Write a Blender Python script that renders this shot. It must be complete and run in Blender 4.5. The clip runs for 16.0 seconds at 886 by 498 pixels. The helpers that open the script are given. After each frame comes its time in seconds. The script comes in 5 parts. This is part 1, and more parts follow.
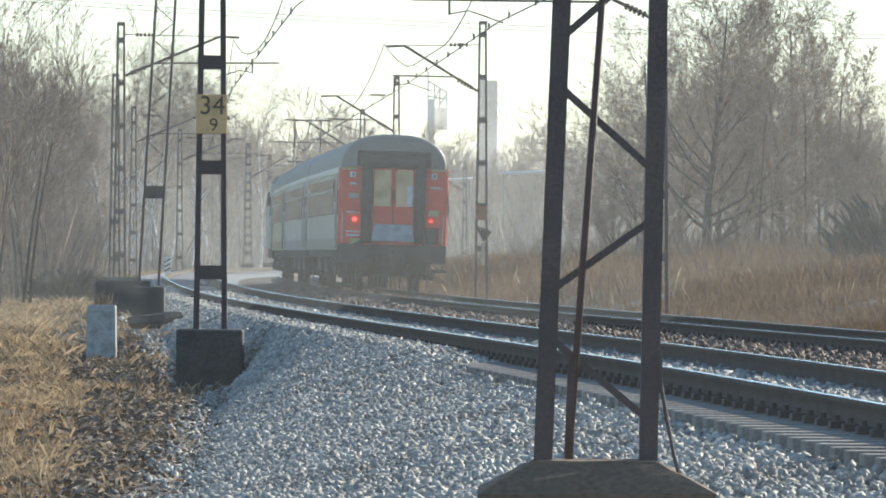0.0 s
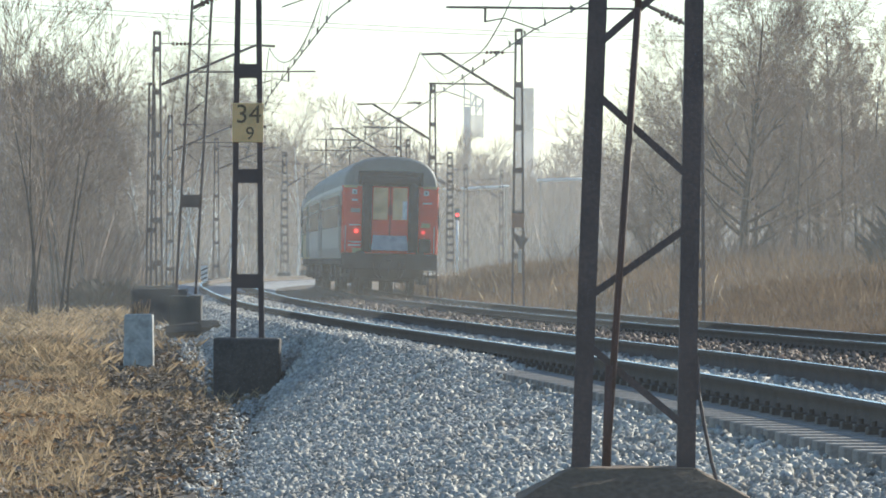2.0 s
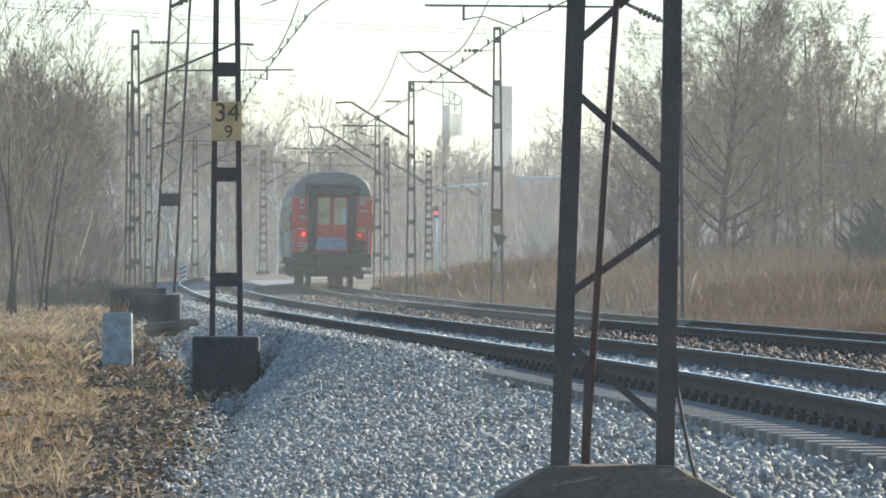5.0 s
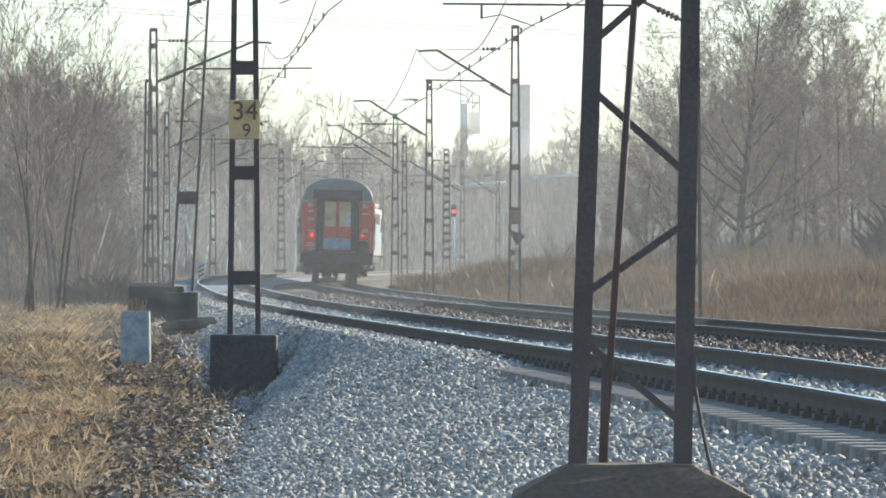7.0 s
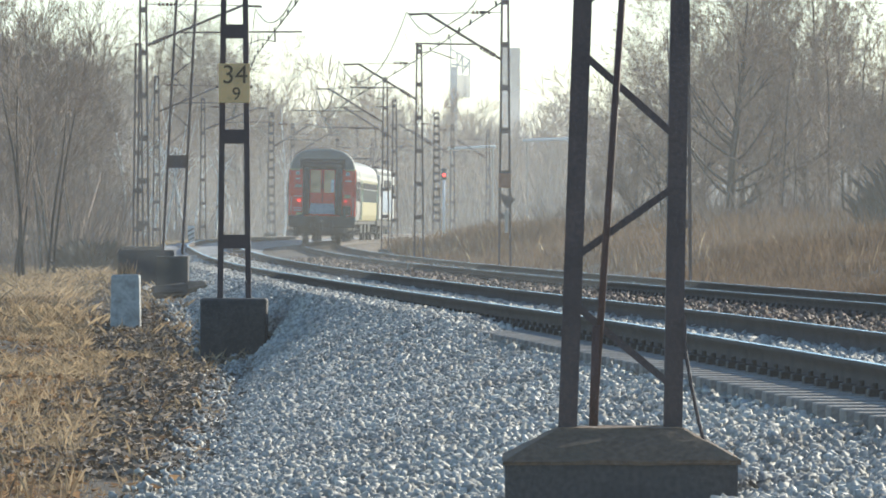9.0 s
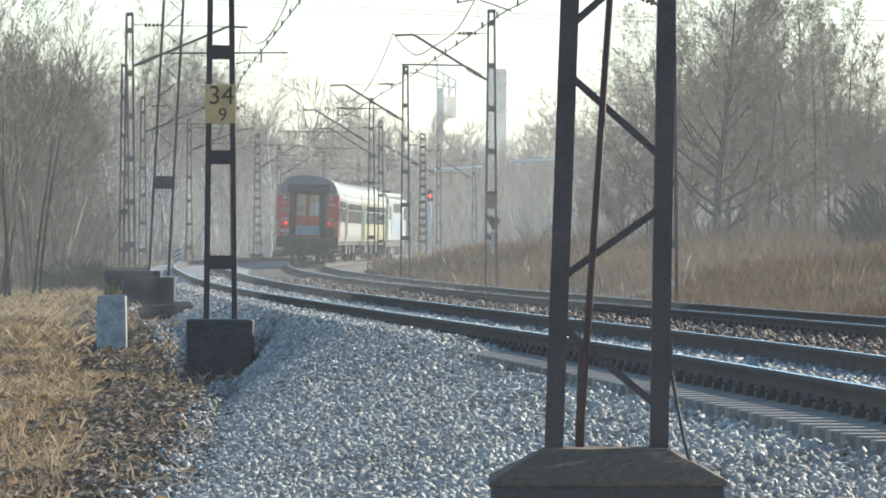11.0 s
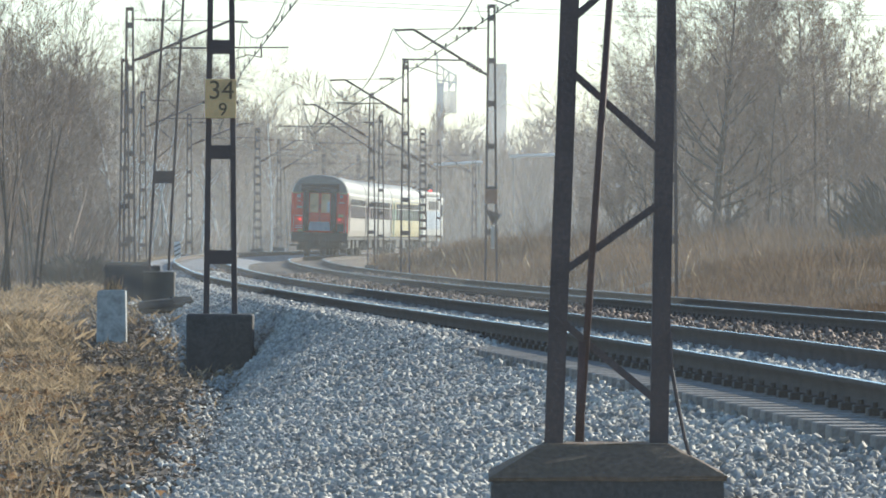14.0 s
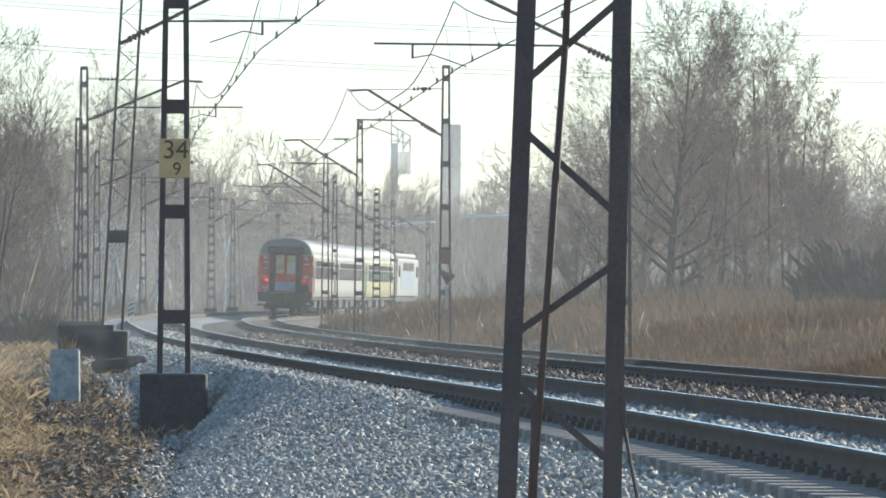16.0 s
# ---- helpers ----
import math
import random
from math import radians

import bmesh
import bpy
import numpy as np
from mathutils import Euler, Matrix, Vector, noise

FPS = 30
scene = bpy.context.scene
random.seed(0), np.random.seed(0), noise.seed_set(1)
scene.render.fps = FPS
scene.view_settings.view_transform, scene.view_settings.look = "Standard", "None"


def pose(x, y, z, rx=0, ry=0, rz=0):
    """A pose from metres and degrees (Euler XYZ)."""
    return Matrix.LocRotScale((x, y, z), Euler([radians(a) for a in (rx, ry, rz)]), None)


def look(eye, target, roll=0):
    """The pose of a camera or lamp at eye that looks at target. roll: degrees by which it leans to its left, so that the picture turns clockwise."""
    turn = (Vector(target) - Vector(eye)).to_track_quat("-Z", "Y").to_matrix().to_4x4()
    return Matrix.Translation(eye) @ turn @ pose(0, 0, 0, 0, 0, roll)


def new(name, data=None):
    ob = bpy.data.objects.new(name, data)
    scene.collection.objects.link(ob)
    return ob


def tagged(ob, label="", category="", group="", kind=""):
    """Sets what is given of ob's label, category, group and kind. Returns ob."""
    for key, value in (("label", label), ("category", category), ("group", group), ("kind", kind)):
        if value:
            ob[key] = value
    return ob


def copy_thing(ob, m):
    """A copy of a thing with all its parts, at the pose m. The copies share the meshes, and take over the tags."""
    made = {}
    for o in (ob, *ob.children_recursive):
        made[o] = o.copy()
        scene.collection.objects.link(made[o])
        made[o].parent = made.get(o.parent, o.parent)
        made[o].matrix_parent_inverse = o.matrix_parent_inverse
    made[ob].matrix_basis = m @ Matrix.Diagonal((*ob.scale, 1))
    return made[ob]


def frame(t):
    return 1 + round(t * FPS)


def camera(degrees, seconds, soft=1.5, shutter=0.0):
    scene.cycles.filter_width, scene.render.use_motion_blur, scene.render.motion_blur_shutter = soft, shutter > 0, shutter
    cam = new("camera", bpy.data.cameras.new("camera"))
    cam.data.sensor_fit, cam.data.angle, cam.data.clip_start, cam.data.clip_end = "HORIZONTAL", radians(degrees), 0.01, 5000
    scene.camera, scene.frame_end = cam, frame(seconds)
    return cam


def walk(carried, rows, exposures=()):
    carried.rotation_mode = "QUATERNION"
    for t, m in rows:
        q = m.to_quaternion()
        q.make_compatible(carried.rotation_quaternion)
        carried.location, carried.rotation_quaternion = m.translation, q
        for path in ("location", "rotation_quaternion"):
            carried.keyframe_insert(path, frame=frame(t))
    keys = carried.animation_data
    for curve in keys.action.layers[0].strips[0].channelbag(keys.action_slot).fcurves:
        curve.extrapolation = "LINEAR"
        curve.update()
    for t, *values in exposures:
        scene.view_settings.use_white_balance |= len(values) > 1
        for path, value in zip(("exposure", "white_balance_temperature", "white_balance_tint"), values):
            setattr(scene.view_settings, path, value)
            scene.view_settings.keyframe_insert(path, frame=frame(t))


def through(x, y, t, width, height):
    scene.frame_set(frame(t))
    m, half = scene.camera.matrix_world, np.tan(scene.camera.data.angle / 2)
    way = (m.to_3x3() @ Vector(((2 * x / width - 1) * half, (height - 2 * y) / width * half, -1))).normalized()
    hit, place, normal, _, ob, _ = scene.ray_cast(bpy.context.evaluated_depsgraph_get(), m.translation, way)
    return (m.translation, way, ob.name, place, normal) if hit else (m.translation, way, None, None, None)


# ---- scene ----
# ---- camera: a hand-held long lens that only turns ----
# DEPTH: metres along y for each unit of the plan, in which everything is set out
DEPTH = 2.0
cam = camera(7.234, 16.0, soft=1.8)
EYE = (0.0, 0.0, 1.0)
TURNS = [
    (0, 90.0370, -0.400, -0.0005),
    (0.5, 90.1235, -0.249, 0.1755),
    (1, 90.0345, -0.168, 0.3095),
    (1.5, 89.9695, -0.256, 0.2550),
    (2, 90.0985, -0.161, 0.3005),
    (2.5, 90.2480, -0.210, 0.1880),
    (3, 90.3685, -0.009, 0.1070),
    (3.5, 90.4425, -0.064, -0.1045),
    (4, 90.2450, -0.205, -0.0855),
    (4.5, 90.0925, -0.109, 0.0630),
    (7, 90.0710, -0.115, 0.2730),
    (7.5, 89.9440, -0.093, 0.2685),
    (8, 89.9665, -0.040, 0.3050),
    (8.5, 89.7885, -0.008, 0.2805),
    (9, 89.7725, -0.058, 0.1920),
    (11.5, 90.1070, -0.051, 0.0425),
    (12, 90.2690, 0.046, -0.0305),
    (12.5, 90.2550, -0.044, -0.2485),
    (13, 90.0560, -0.081, -0.2285),
    (13.5, 89.9655, -0.177, -0.0345),
    (14, 89.9020, -0.126, 0.0795),
    (14.5, 90.0130, -0.192, -0.0910),
    (15, 90.2975, -0.288, -0.1860),
    (15.5, 90.2910, -0.294, -0.2620),
    (16, 90.3980, -0.332, -0.2990),
]
walk(cam, [(t, pose(*EYE, a, b, c)) for t, a, b, c in TURNS], [(0.0, 0.72, 6550, 3), (3.0, 0.66, 6400, 3), (7.0, 0.74, 6450, 3), (9.0, 0.74, 6450, 3), (12.5, 0.68, 6330, 3), (16.0, 0.60, 6300, 3)])

# ---- light: low winter sun ahead of the camera, hazy sky ----
SUN_AZ, SUN_EL = radians(40), radians(21)
world = bpy.data.worlds.new("sky")
scene.world = world
world.use_nodes = True
wn = world.node_tree.nodes
sky = wn.new("ShaderNodeTexSky")
sky.sky_type = "NISHITA"
sky.sun_disc = False
sky.sun_elevation, sky.sun_rotation = SUN_EL, SUN_AZ
sky.dust_density, sky.air_density, sky.ozone_density = 0.25, 1.0, 4.0
wn["Background"].inputs["Strength"].default_value = 0.12
world.node_tree.links.new(sky.outputs["Color"], wn["Background"].inputs["Color"])
sun = new("sun", bpy.data.lights.new("sun", "SUN"))
sun.data.energy, sun.data.angle, sun.data.color = 4.2, radians(0.8), (1.0, 0.92, 0.8)
TO_SUN = Vector((math.sin(SUN_AZ) * math.cos(SUN_EL), math.cos(SUN_AZ) * math.cos(SUN_EL), math.sin(SUN_EL)))
sun.matrix_world = look(TO_SUN * 60, (0, 0, 0))


# ---- materials ----
def mat(name, c1, c2, rough=0.85, metal=0.0, scale=6.0, fine=60.0, bump=0.3, c3=None, streak=1.0, per_piece=0.0, per_island=0.0, bump_dist=0.01):
    """Two-scale noise colour (c1 to c2, stains of c3) with bump."""
    m = bpy.data.materials.new(name)
    m.use_nodes = True
    n, l = m.node_tree.nodes, m.node_tree.links
    b = n["Principled BSDF"]
    b.inputs["Roughness"].default_value, b.inputs["Metallic"].default_value = rough, metal
    co = n.new("ShaderNodeTexCoord")
    mp = n.new("ShaderNodeMapping")
    mp.inputs["Scale"].default_value = (1, 1, streak)
    l.new(co.outputs["Object"], mp.inputs["Vector"])
    big, small = n.new("ShaderNodeTexNoise"), n.new("ShaderNodeTexNoise")
    big.inputs["Scale"].default_value, big.inputs["Detail"].default_value = scale, 4
    small.inputs["Scale"].default_value, small.inputs["Detail"].default_value = fine, 5
    for t in (big, small):
        l.new(mp.outputs["Vector"], t.inputs["Vector"])
    mix = n.new("ShaderNodeMix")
    mix.data_type = "RGBA"
    mix.inputs["A"].default_value, mix.inputs["B"].default_value = (*c1, 1), (*c2, 1)
    ramp = n.new("ShaderNodeMapRange")
    ramp.inputs["From Min"].default_value, ramp.inputs["From Max"].default_value = 0.35, 0.65
    l.new(small.outputs["Fac"], ramp.inputs["Value"])
    l.new(ramp.outputs["Result"], mix.inputs["Factor"])
    out = mix.outputs["Result"]
    mix2 = n.new("ShaderNodeMix")
    mix2.data_type = "RGBA"
    mix2.inputs["B"].default_value = (*(c3 or tuple(0.6 * v for v in c1)), 1)
    r2 = n.new("ShaderNodeMapRange")
    r2.inputs["From Min"].default_value, r2.inputs["From Max"].default_value = 0.45, 0.75
    r2.inputs["To Max"].default_value = 0.8
    l.new(big.outputs["Fac"], r2.inputs["Value"])
    l.new(r2.outputs["Result"], mix2.inputs["Factor"])
    l.new(out, mix2.inputs["A"])
    out = mix2.outputs["Result"]
    for src, amount in (("object", per_piece), ("island", per_island)):
        if amount:
            hs = n.new("ShaderNodeHueSaturation")
            mr = n.new("ShaderNodeMapRange")
            mr.inputs["To Min"].default_value, mr.inputs["To Max"].default_value = 1 - amount, 1 + amount
            if src == "object":
                l.new(n.new("ShaderNodeObjectInfo").outputs["Random"], mr.inputs["Value"])
            else:
                l.new(n.new("ShaderNodeNewGeometry").outputs["Random Per Island"], mr.inputs["Value"])
            l.new(mr.outputs["Result"], hs.inputs["Value"])
            l.new(out, hs.inputs["Color"])
            out = hs.outputs["Color"]
    l.new(out, b.inputs["Base Color"])
    if bump:
        bp = n.new("ShaderNodeBump")
        bp.inputs["Strength"].default_value, bp.inputs["Distance"].default_value = bump, bump_dist
        l.new(small.outputs["Fac"], bp.inputs["Height"])
        l.new(bp.outputs["Normal"], b.inputs["Normal"])
    return m


def straw(name, *args, through=0.5, **kw):
    """Thin dry blades: light passes through them as well as off them."""
    m = mat(name, *args, **kw)
    n, l = m.node_tree.nodes, m.node_tree.links
    b, out = n["Principled BSDF"], n["Material Output"]
    tl, mx = n.new("ShaderNodeBsdfTranslucent"), n.new("ShaderNodeMixShader")
    l.new(b.inputs["Base Color"].links[0].from_socket, tl.inputs["Color"])
    mx.inputs["Fac"].default_value = through
    l.new(b.outputs["BSDF"], mx.inputs[1])
    l.new(tl.outputs["BSDF"], mx.inputs[2])
    l.new(mx.outputs["Shader"], out.inputs["Surface"])
    return m


def glow(name, colour, strength):
    m = bpy.data.materials.new(name)
    m.use_nodes = True
    b = m.node_tree.nodes["Principled BSDF"]
    b.inputs["Base Color"].default_value = (*colour, 1)
    b.inputs["Emission Color"].default_value = (*colour, 1)
    b.inputs["Emission Strength"].default_value = strength
    return m


def haze_mat(name, thick, low, high):
    """A sheet standing in for haze: mostly clear, a little light scattered through."""
    m = bpy.data.materials.new(name)
    m.use_nodes = True
    n, l = m.node_tree.nodes, m.node_tree.links
    n.remove(n["Principled BSDF"])
    tr, sc, mx = n.new("ShaderNodeBsdfTransparent"), n.new("ShaderNodeBsdfTranslucent"), n.new("ShaderNodeMixShader")
    sc.inputs["Color"].default_value = (0.59, 0.605, 0.615, 1)
    no, mr = n.new("ShaderNodeTexNoise"), n.new("ShaderNodeMapRange")
    no.inputs["Scale"].default_value, no.inputs["Detail"].default_value = 0.06, 2
    co = n.new("ShaderNodeTexCoord")
    l.new(co.outputs["Object"], no.inputs["Vector"])
    mr.inputs["From Min"].default_value, mr.inputs["From Max"].default_value = 0.3, 0.7
    mr.inputs["To Min"].default_value, mr.inputs["To Max"].default_value = 0.75 * thick, 1.25 * thick
    l.new(no.outputs["Fac"], mr.inputs["Value"])
    sp, fade, mu = n.new("ShaderNodeSeparateXYZ"), n.new("ShaderNodeMapRange"), n.new("ShaderNodeMath")
    l.new(co.outputs["Object"], sp.inputs["Vector"])
    fade.interpolation_type = "SMOOTHSTEP"
    fade.inputs["From Min"].default_value, fade.inputs["From Max"].default_value = low, high
    fade.inputs["To Min"].default_value, fade.inputs["To Max"].default_value = 1.0, 0.0
    l.new(sp.outputs["Z"], fade.inputs["Value"])
    mu.operation = "MULTIPLY"
    l.new(mr.outputs["Result"], mu.inputs[0])
    l.new(fade.outputs["Result"], mu.inputs[1])
    l.new(mu.outputs["Value"], mx.inputs["Fac"])
    l.new(tr.outputs["BSDF"], mx.inputs[1])
    l.new(sc.outputs["BSDF"], mx.inputs[2])
    l.new(mx.outputs["Shader"], n["Material Output"].inputs["Surface"])
    return m


STEEL = mat("rusted_mast_steel", (0.065, 0.045, 0.048), (0.10, 0.065, 0.06), 0.7, 0.0, 2.0, 40, 0.25, (0.03, 0.022, 0.028))
STEEL_RED = mat("red_rust_steel", (0.075, 0.035, 0.032), (0.11, 0.048, 0.042), 0.7, 0.1, 3.0, 50, 0.3)
CONCRETE = mat("weathered_concrete", (0.20, 0.18, 0.16), (0.28, 0.25, 0.22), 0.92, 0, 2.5, 30, 0.5, (0.10, 0.09, 0.085))
# dark concrete; on the near mast's base it also carries painted shade
CONCRETE_DARK = mat("dark_shaded_concrete", (0.055, 0.05, 0.05), (0.09, 0.08, 0.075), 0.85, 0, 2.5, 30, 0.5, (0.035, 0.03, 0.035))
CONCRETE_MID = mat("grimy_concrete", (0.065, 0.056, 0.047), (0.10, 0.085, 0.07), 0.9, 0, 2.5, 30, 0.5, (0.07, 0.06, 0.055))
PLATE_RUST = mat("rusty_plate", (0.24, 0.11, 0.07), (0.30, 0.14, 0.09), 0.75, 0, 4, 40, 0.2)
CONCRETE_CAP = mat("brown_concrete_cap", (0.13, 0.08, 0.05), (0.20, 0.125, 0.078), 0.92, 0, 3.0, 25, 0.5, (0.12, 0.09, 0.06))
WHITEWASH = mat("whitewashed_stone", (0.42, 0.42, 0.40), (0.54, 0.53, 0.50), 0.9, 0, 5.0, 22, 0.6, (0.20, 0.175, 0.15))
SLEEPER = mat("concrete_sleeper", (0.25, 0.22, 0.19), (0.33, 0.295, 0.26), 0.9, 0, 3.0, 40, 0.4, (0.18, 0.14, 0.12), per_piece=0.15)
RAIL_SIDE = mat("rail_brown_steel", (0.075, 0.052, 0.042), (0.11, 0.078, 0.06), 0.9, 0.0, 3.0, 40, 0.3)
RAIL_TOP = mat("rail_polished_head", (0.62, 0.60, 0.58), (0.72, 0.70, 0.68), 0.22, 1.0, 2.0, 30, 0.05)
CLIP = mat("rail_fastening_iron", (0.05, 0.04, 0.035), (0.08, 0.06, 0.05), 0.7, 0.3)
BALLAST = mat("pale_ballast_bed", (0.22, 0.22, 0.23), (0.36, 0.36, 0.36), 0.9, 0, 1.5, 14, 1.0, (0.14, 0.13, 0.13), bump_dist=0.05)
STONE = mat("pale_ballast_stone", (0.38, 0.36, 0.32), (0.52, 0.49, 0.44), 0.8, 0, 0.7, 30, 0.3, (0.24, 0.21, 0.18), per_island=0.38)
STONE_RUST = mat("rusty_ballast_stone", (0.17, 0.115, 0.085), (0.25, 0.18, 0.14), 0.8, 0, 1.2, 30, 0.3, (0.10, 0.07, 0.05), per_island=0.45)
BALLAST_RUST = mat("rusty_ballast_bed", (0.10, 0.075, 0.06), (0.16, 0.12, 0.09), 0.95, 0, 1.5, 14, 1.0, bump_dist=0.05)
LITTER_OLD = mat("rotting_leaves", (0.17, 0.135, 0.105), (0.34, 0.265, 0.20), 0.95, 0, 6.0, 30, 0.3, (0.10, 0.08, 0.065))
SOIL = mat("dry_winter_ground", (0.055, 0.041, 0.03), (0.12, 0.088, 0.058), 0.95, 0, 0.5, 9, 1.0, (0.08, 0.06, 0.045), bump_dist=0.05)
GRASS = straw("dry_straw_grass", (0.36, 0.255, 0.15), (0.48, 0.35, 0.21), 0.8, 0, 0.35, 3, 0, (0.13, 0.092, 0.065), per_island=0.5, through=0.4)
REED = straw("brown_dead_weeds", (0.15, 0.095, 0.058), (0.22, 0.145, 0.09), 0.85, 0, 0.25, 4, 0, (0.07, 0.052, 0.042), per_island=0.4, through=0.35)
BARK = mat("grey_brown_bark", (0.085, 0.065, 0.05), (0.14, 0.105, 0.085), 0.85, 0, 2.0, 25, 0.3)
TWIG = mat("brown_twigs", (0.23, 0.15, 0.105), (0.32, 0.215, 0.15), 0.7, 0, 0.6, 8, 0, (0.09, 0.062, 0.05), per_island=0.25)
BIRCH = mat("white_birch_bark", (0.55, 0.53, 0.49), (0.66, 0.64, 0.60), 0.8, 0, 2.5, 12, 0.2, (0.10, 0.09, 0.08))
WIRE = mat("copper_wire", (0.10, 0.09, 0.085), (0.14, 0.12, 0.11), 0.6, 0.6, 1, 10, 0)
INSULATOR = mat("brown_porcelain", (0.08, 0.04, 0.03), (0.11, 0.05, 0.04), 0.25, 0)
PLATE_CREAM = mat("cream_enamel_plate", (0.88, 0.52, 0.21), (0.90, 0.57, 0.27), 0.6, 0, 4.0, 40, 0.1, (0.45, 0.30, 0.15))
FADED = mat("faded_brown_black_paint", (0.11, 0.065, 0.035), (0.17, 0.105, 0.06), 0.8, 0, 6.0, 60, 0.1, (0.24, 0.15, 0.08))
INK = mat("black_paint", (0.03, 0.03, 0.03), (0.05, 0.045, 0.04), 0.7)
WHITE = mat("white_paint", (0.75, 0.75, 0.74), (0.82, 0.82, 0.81), 0.6)
COACH_RED = mat("coach_red_paint", (0.72, 0.065, 0.03), (0.78, 0.08, 0.04), 0.4, 0, 1.5, 30, 0.05, (0.60, 0.055, 0.03))
COACH_CREAM = mat("coach_pale_grey_paint", (0.46, 0.40, 0.33), (0.51, 0.45, 0.38), 0.45, 0, 0.8, 20, 0.05, (0.33, 0.31, 0.28))
COACH_MAROON = mat("coach_maroon_band", (0.10, 0.035, 0.045), (0.13, 0.05, 0.055), 0.4, 0, 1.0, 20, 0.05)
COACH_GREEN = mat("coach_green_band", (0.10, 0.20, 0.13), (0.13, 0.24, 0.16), 0.4, 0, 1.0, 20, 0.05)
COACH_YELLOW = mat("coach_yellow_paint", (0.50, 0.42, 0.20), (0.55, 0.47, 0.25), 0.42, 0, 1.0, 20, 0.05)
COACH_WHITE = mat("coach_white_paint", (0.49, 0.465, 0.42), (0.55, 0.525, 0.48), 0.4, 0, 1.0, 20, 0.05)
ROOF_GREY = mat("coach_grey_roof", (0.20, 0.20, 0.18), (0.26, 0.255, 0.23), 0.6, 0, 0.8, 15, 0.05, (0.16, 0.16, 0.145))
RUBBER = mat("black_rubber", (0.03, 0.03, 0.032), (0.045, 0.045, 0.048), 0.7)
BLUE_GREY = mat("blue_grey_plate", (0.26, 0.32, 0.38), (0.32, 0.38, 0.44), 0.5)
UNDER = mat("dusty_underframe", (0.05, 0.047, 0.045), (0.08, 0.075, 0.07), 0.85, 0.1, 1.5, 20, 0.2)
# opaque warm colour in place of light from inside the coach
LIT_PANE = mat("warm_lit_interior", (0.72, 0.50, 0.28), (0.80, 0.57, 0.33), 0.8, 0, 3, 20, 0)
LOCO_BLUE = mat("loco_blue_paint", (0.36, 0.42, 0.50), (0.42, 0.47, 0.54), 0.4)
RED_LAMP = glow("red_tail_lamp", (1.0, 0.05, 0.04), 1.8)
RED_LENS = glow("dim_red_tail_lamp", (0.9, 0.05, 0.04), 0.7)
BRICK_TOWER = mat("pale_tower_cladding", (0.30, 0.34, 0.38), (0.36, 0.40, 0.44), 0.8, 0, 0.05, 0.4, 0)
# translucency added to brighten a face that is turned from the sun
TOWER_PANEL = straw("white_tower_panel", (0.78, 0.76, 0.70), (0.82, 0.80, 0.75), 0.7, 0, 0.05, 0.5, 0, through=0.75)
GLASS = bpy.data.materials.new("window_glass")
GLASS.use_nodes = True
_b = GLASS.node_tree.nodes["Principled BSDF"]
_b.inputs["Base Color"].default_value, _b.inputs["Roughness"].default_value = (0.03, 0.03, 0.04, 1), 0.18
_b.inputs["Specular IOR Level"].default_value = 0.12


# ---- mesh helpers ----
def box(bm, x0, x1, y0, y1, z0, z1, bevel=0.0):
    r = bmesh.ops.create_cube(bm, size=1.0, matrix=Matrix.LocRotScale(((x0 + x1) / 2, (y0 + y1) / 2, (z0 + z1) / 2), None, (x1 - x0, y1 - y0, z1 - z0)))
    if bevel:
        es = list({e for v in r["verts"] for e in v.link_edges})
        bmesh.ops.bevel(bm, geom=es, offset=bevel, segments=2, affect="EDGES", profile=0.5)
    return bm


def bar(bm, p, q, w, d=None, n=4):
    """A straight bar from p to q; n=4 gives a flat bar w by d, more sides a tube of diameter w."""
    p, q = Vector(p), Vector(q)
    d = d or w
    m = Matrix.Translation((p + q) / 2) @ (q - p).to_track_quat("Z", "X").to_matrix().to_4x4()
    if n == 4:
        bmesh.ops.create_cube(bm, size=1.0, matrix=m @ Matrix.Diagonal((w, d, (q - p).length, 1)))
    else:
        bmesh.ops.create_cone(bm, cap_ends=True, segments=n, radius1=w / 2, radius2=d / 2, depth=(q - p).length, matrix=m)
    return bm


def part(name, bm, material, parent=None, label="", smooth=False):
    me = bpy.data.meshes.new(name)
    bm.to_mesh(me)
    bm.free()
    me.materials.append(material)
    if smooth:
        me.polygons.foreach_set("use_smooth", [len(p.vertices) <= 4 for p in me.polygons])
    ob = new(name, me)
    ob.parent = parent
    if label:
        tagged(ob, label)
    return ob


def mesh_np(name, verts, faces, material, parent=None):
    """A mesh from arrays; faces is one array of equal-sided polygons."""
    me = bpy.data.meshes.new(name)
    verts, faces = np.asarray(verts, np.float32), np.asarray(faces, np.int32)
    k = faces.shape[1]
    me.vertices.add(len(verts))
    me.vertices.foreach_set("co", verts.ravel())
    me.loops.add(faces.size)
    me.loops.foreach_set("vertex_index", faces.ravel())
    me.polygons.add(len(faces))
    me.polygons.foreach_set("loop_start", np.arange(0, faces.size, k, dtype=np.int32))
    me.update(calc_edges=True)
    me.validate()
    me.materials.append(material)
    ob = new(name, me)
    ob.parent = parent
    return ob


def thing(name, m, label, category, group="", kind=""):
    ob = new(name)
    ob.matrix_world = m
    return tagged(ob, label, category, group, kind)


def B():
    return bmesh.new()


# ---- the plan: two curved tracks, seen along their length ----
BEND_Y = np.arange(150.0, 431.0, 1.0)
BEND_K = np.interp(BEND_Y, [150, 168, 185, 200, 255, 280], [0.0013, 0.0040, 0.0035, 0.0028, 0.0026, 0.0])
BEND_S = -0.0461 + np.cumsum(BEND_K)
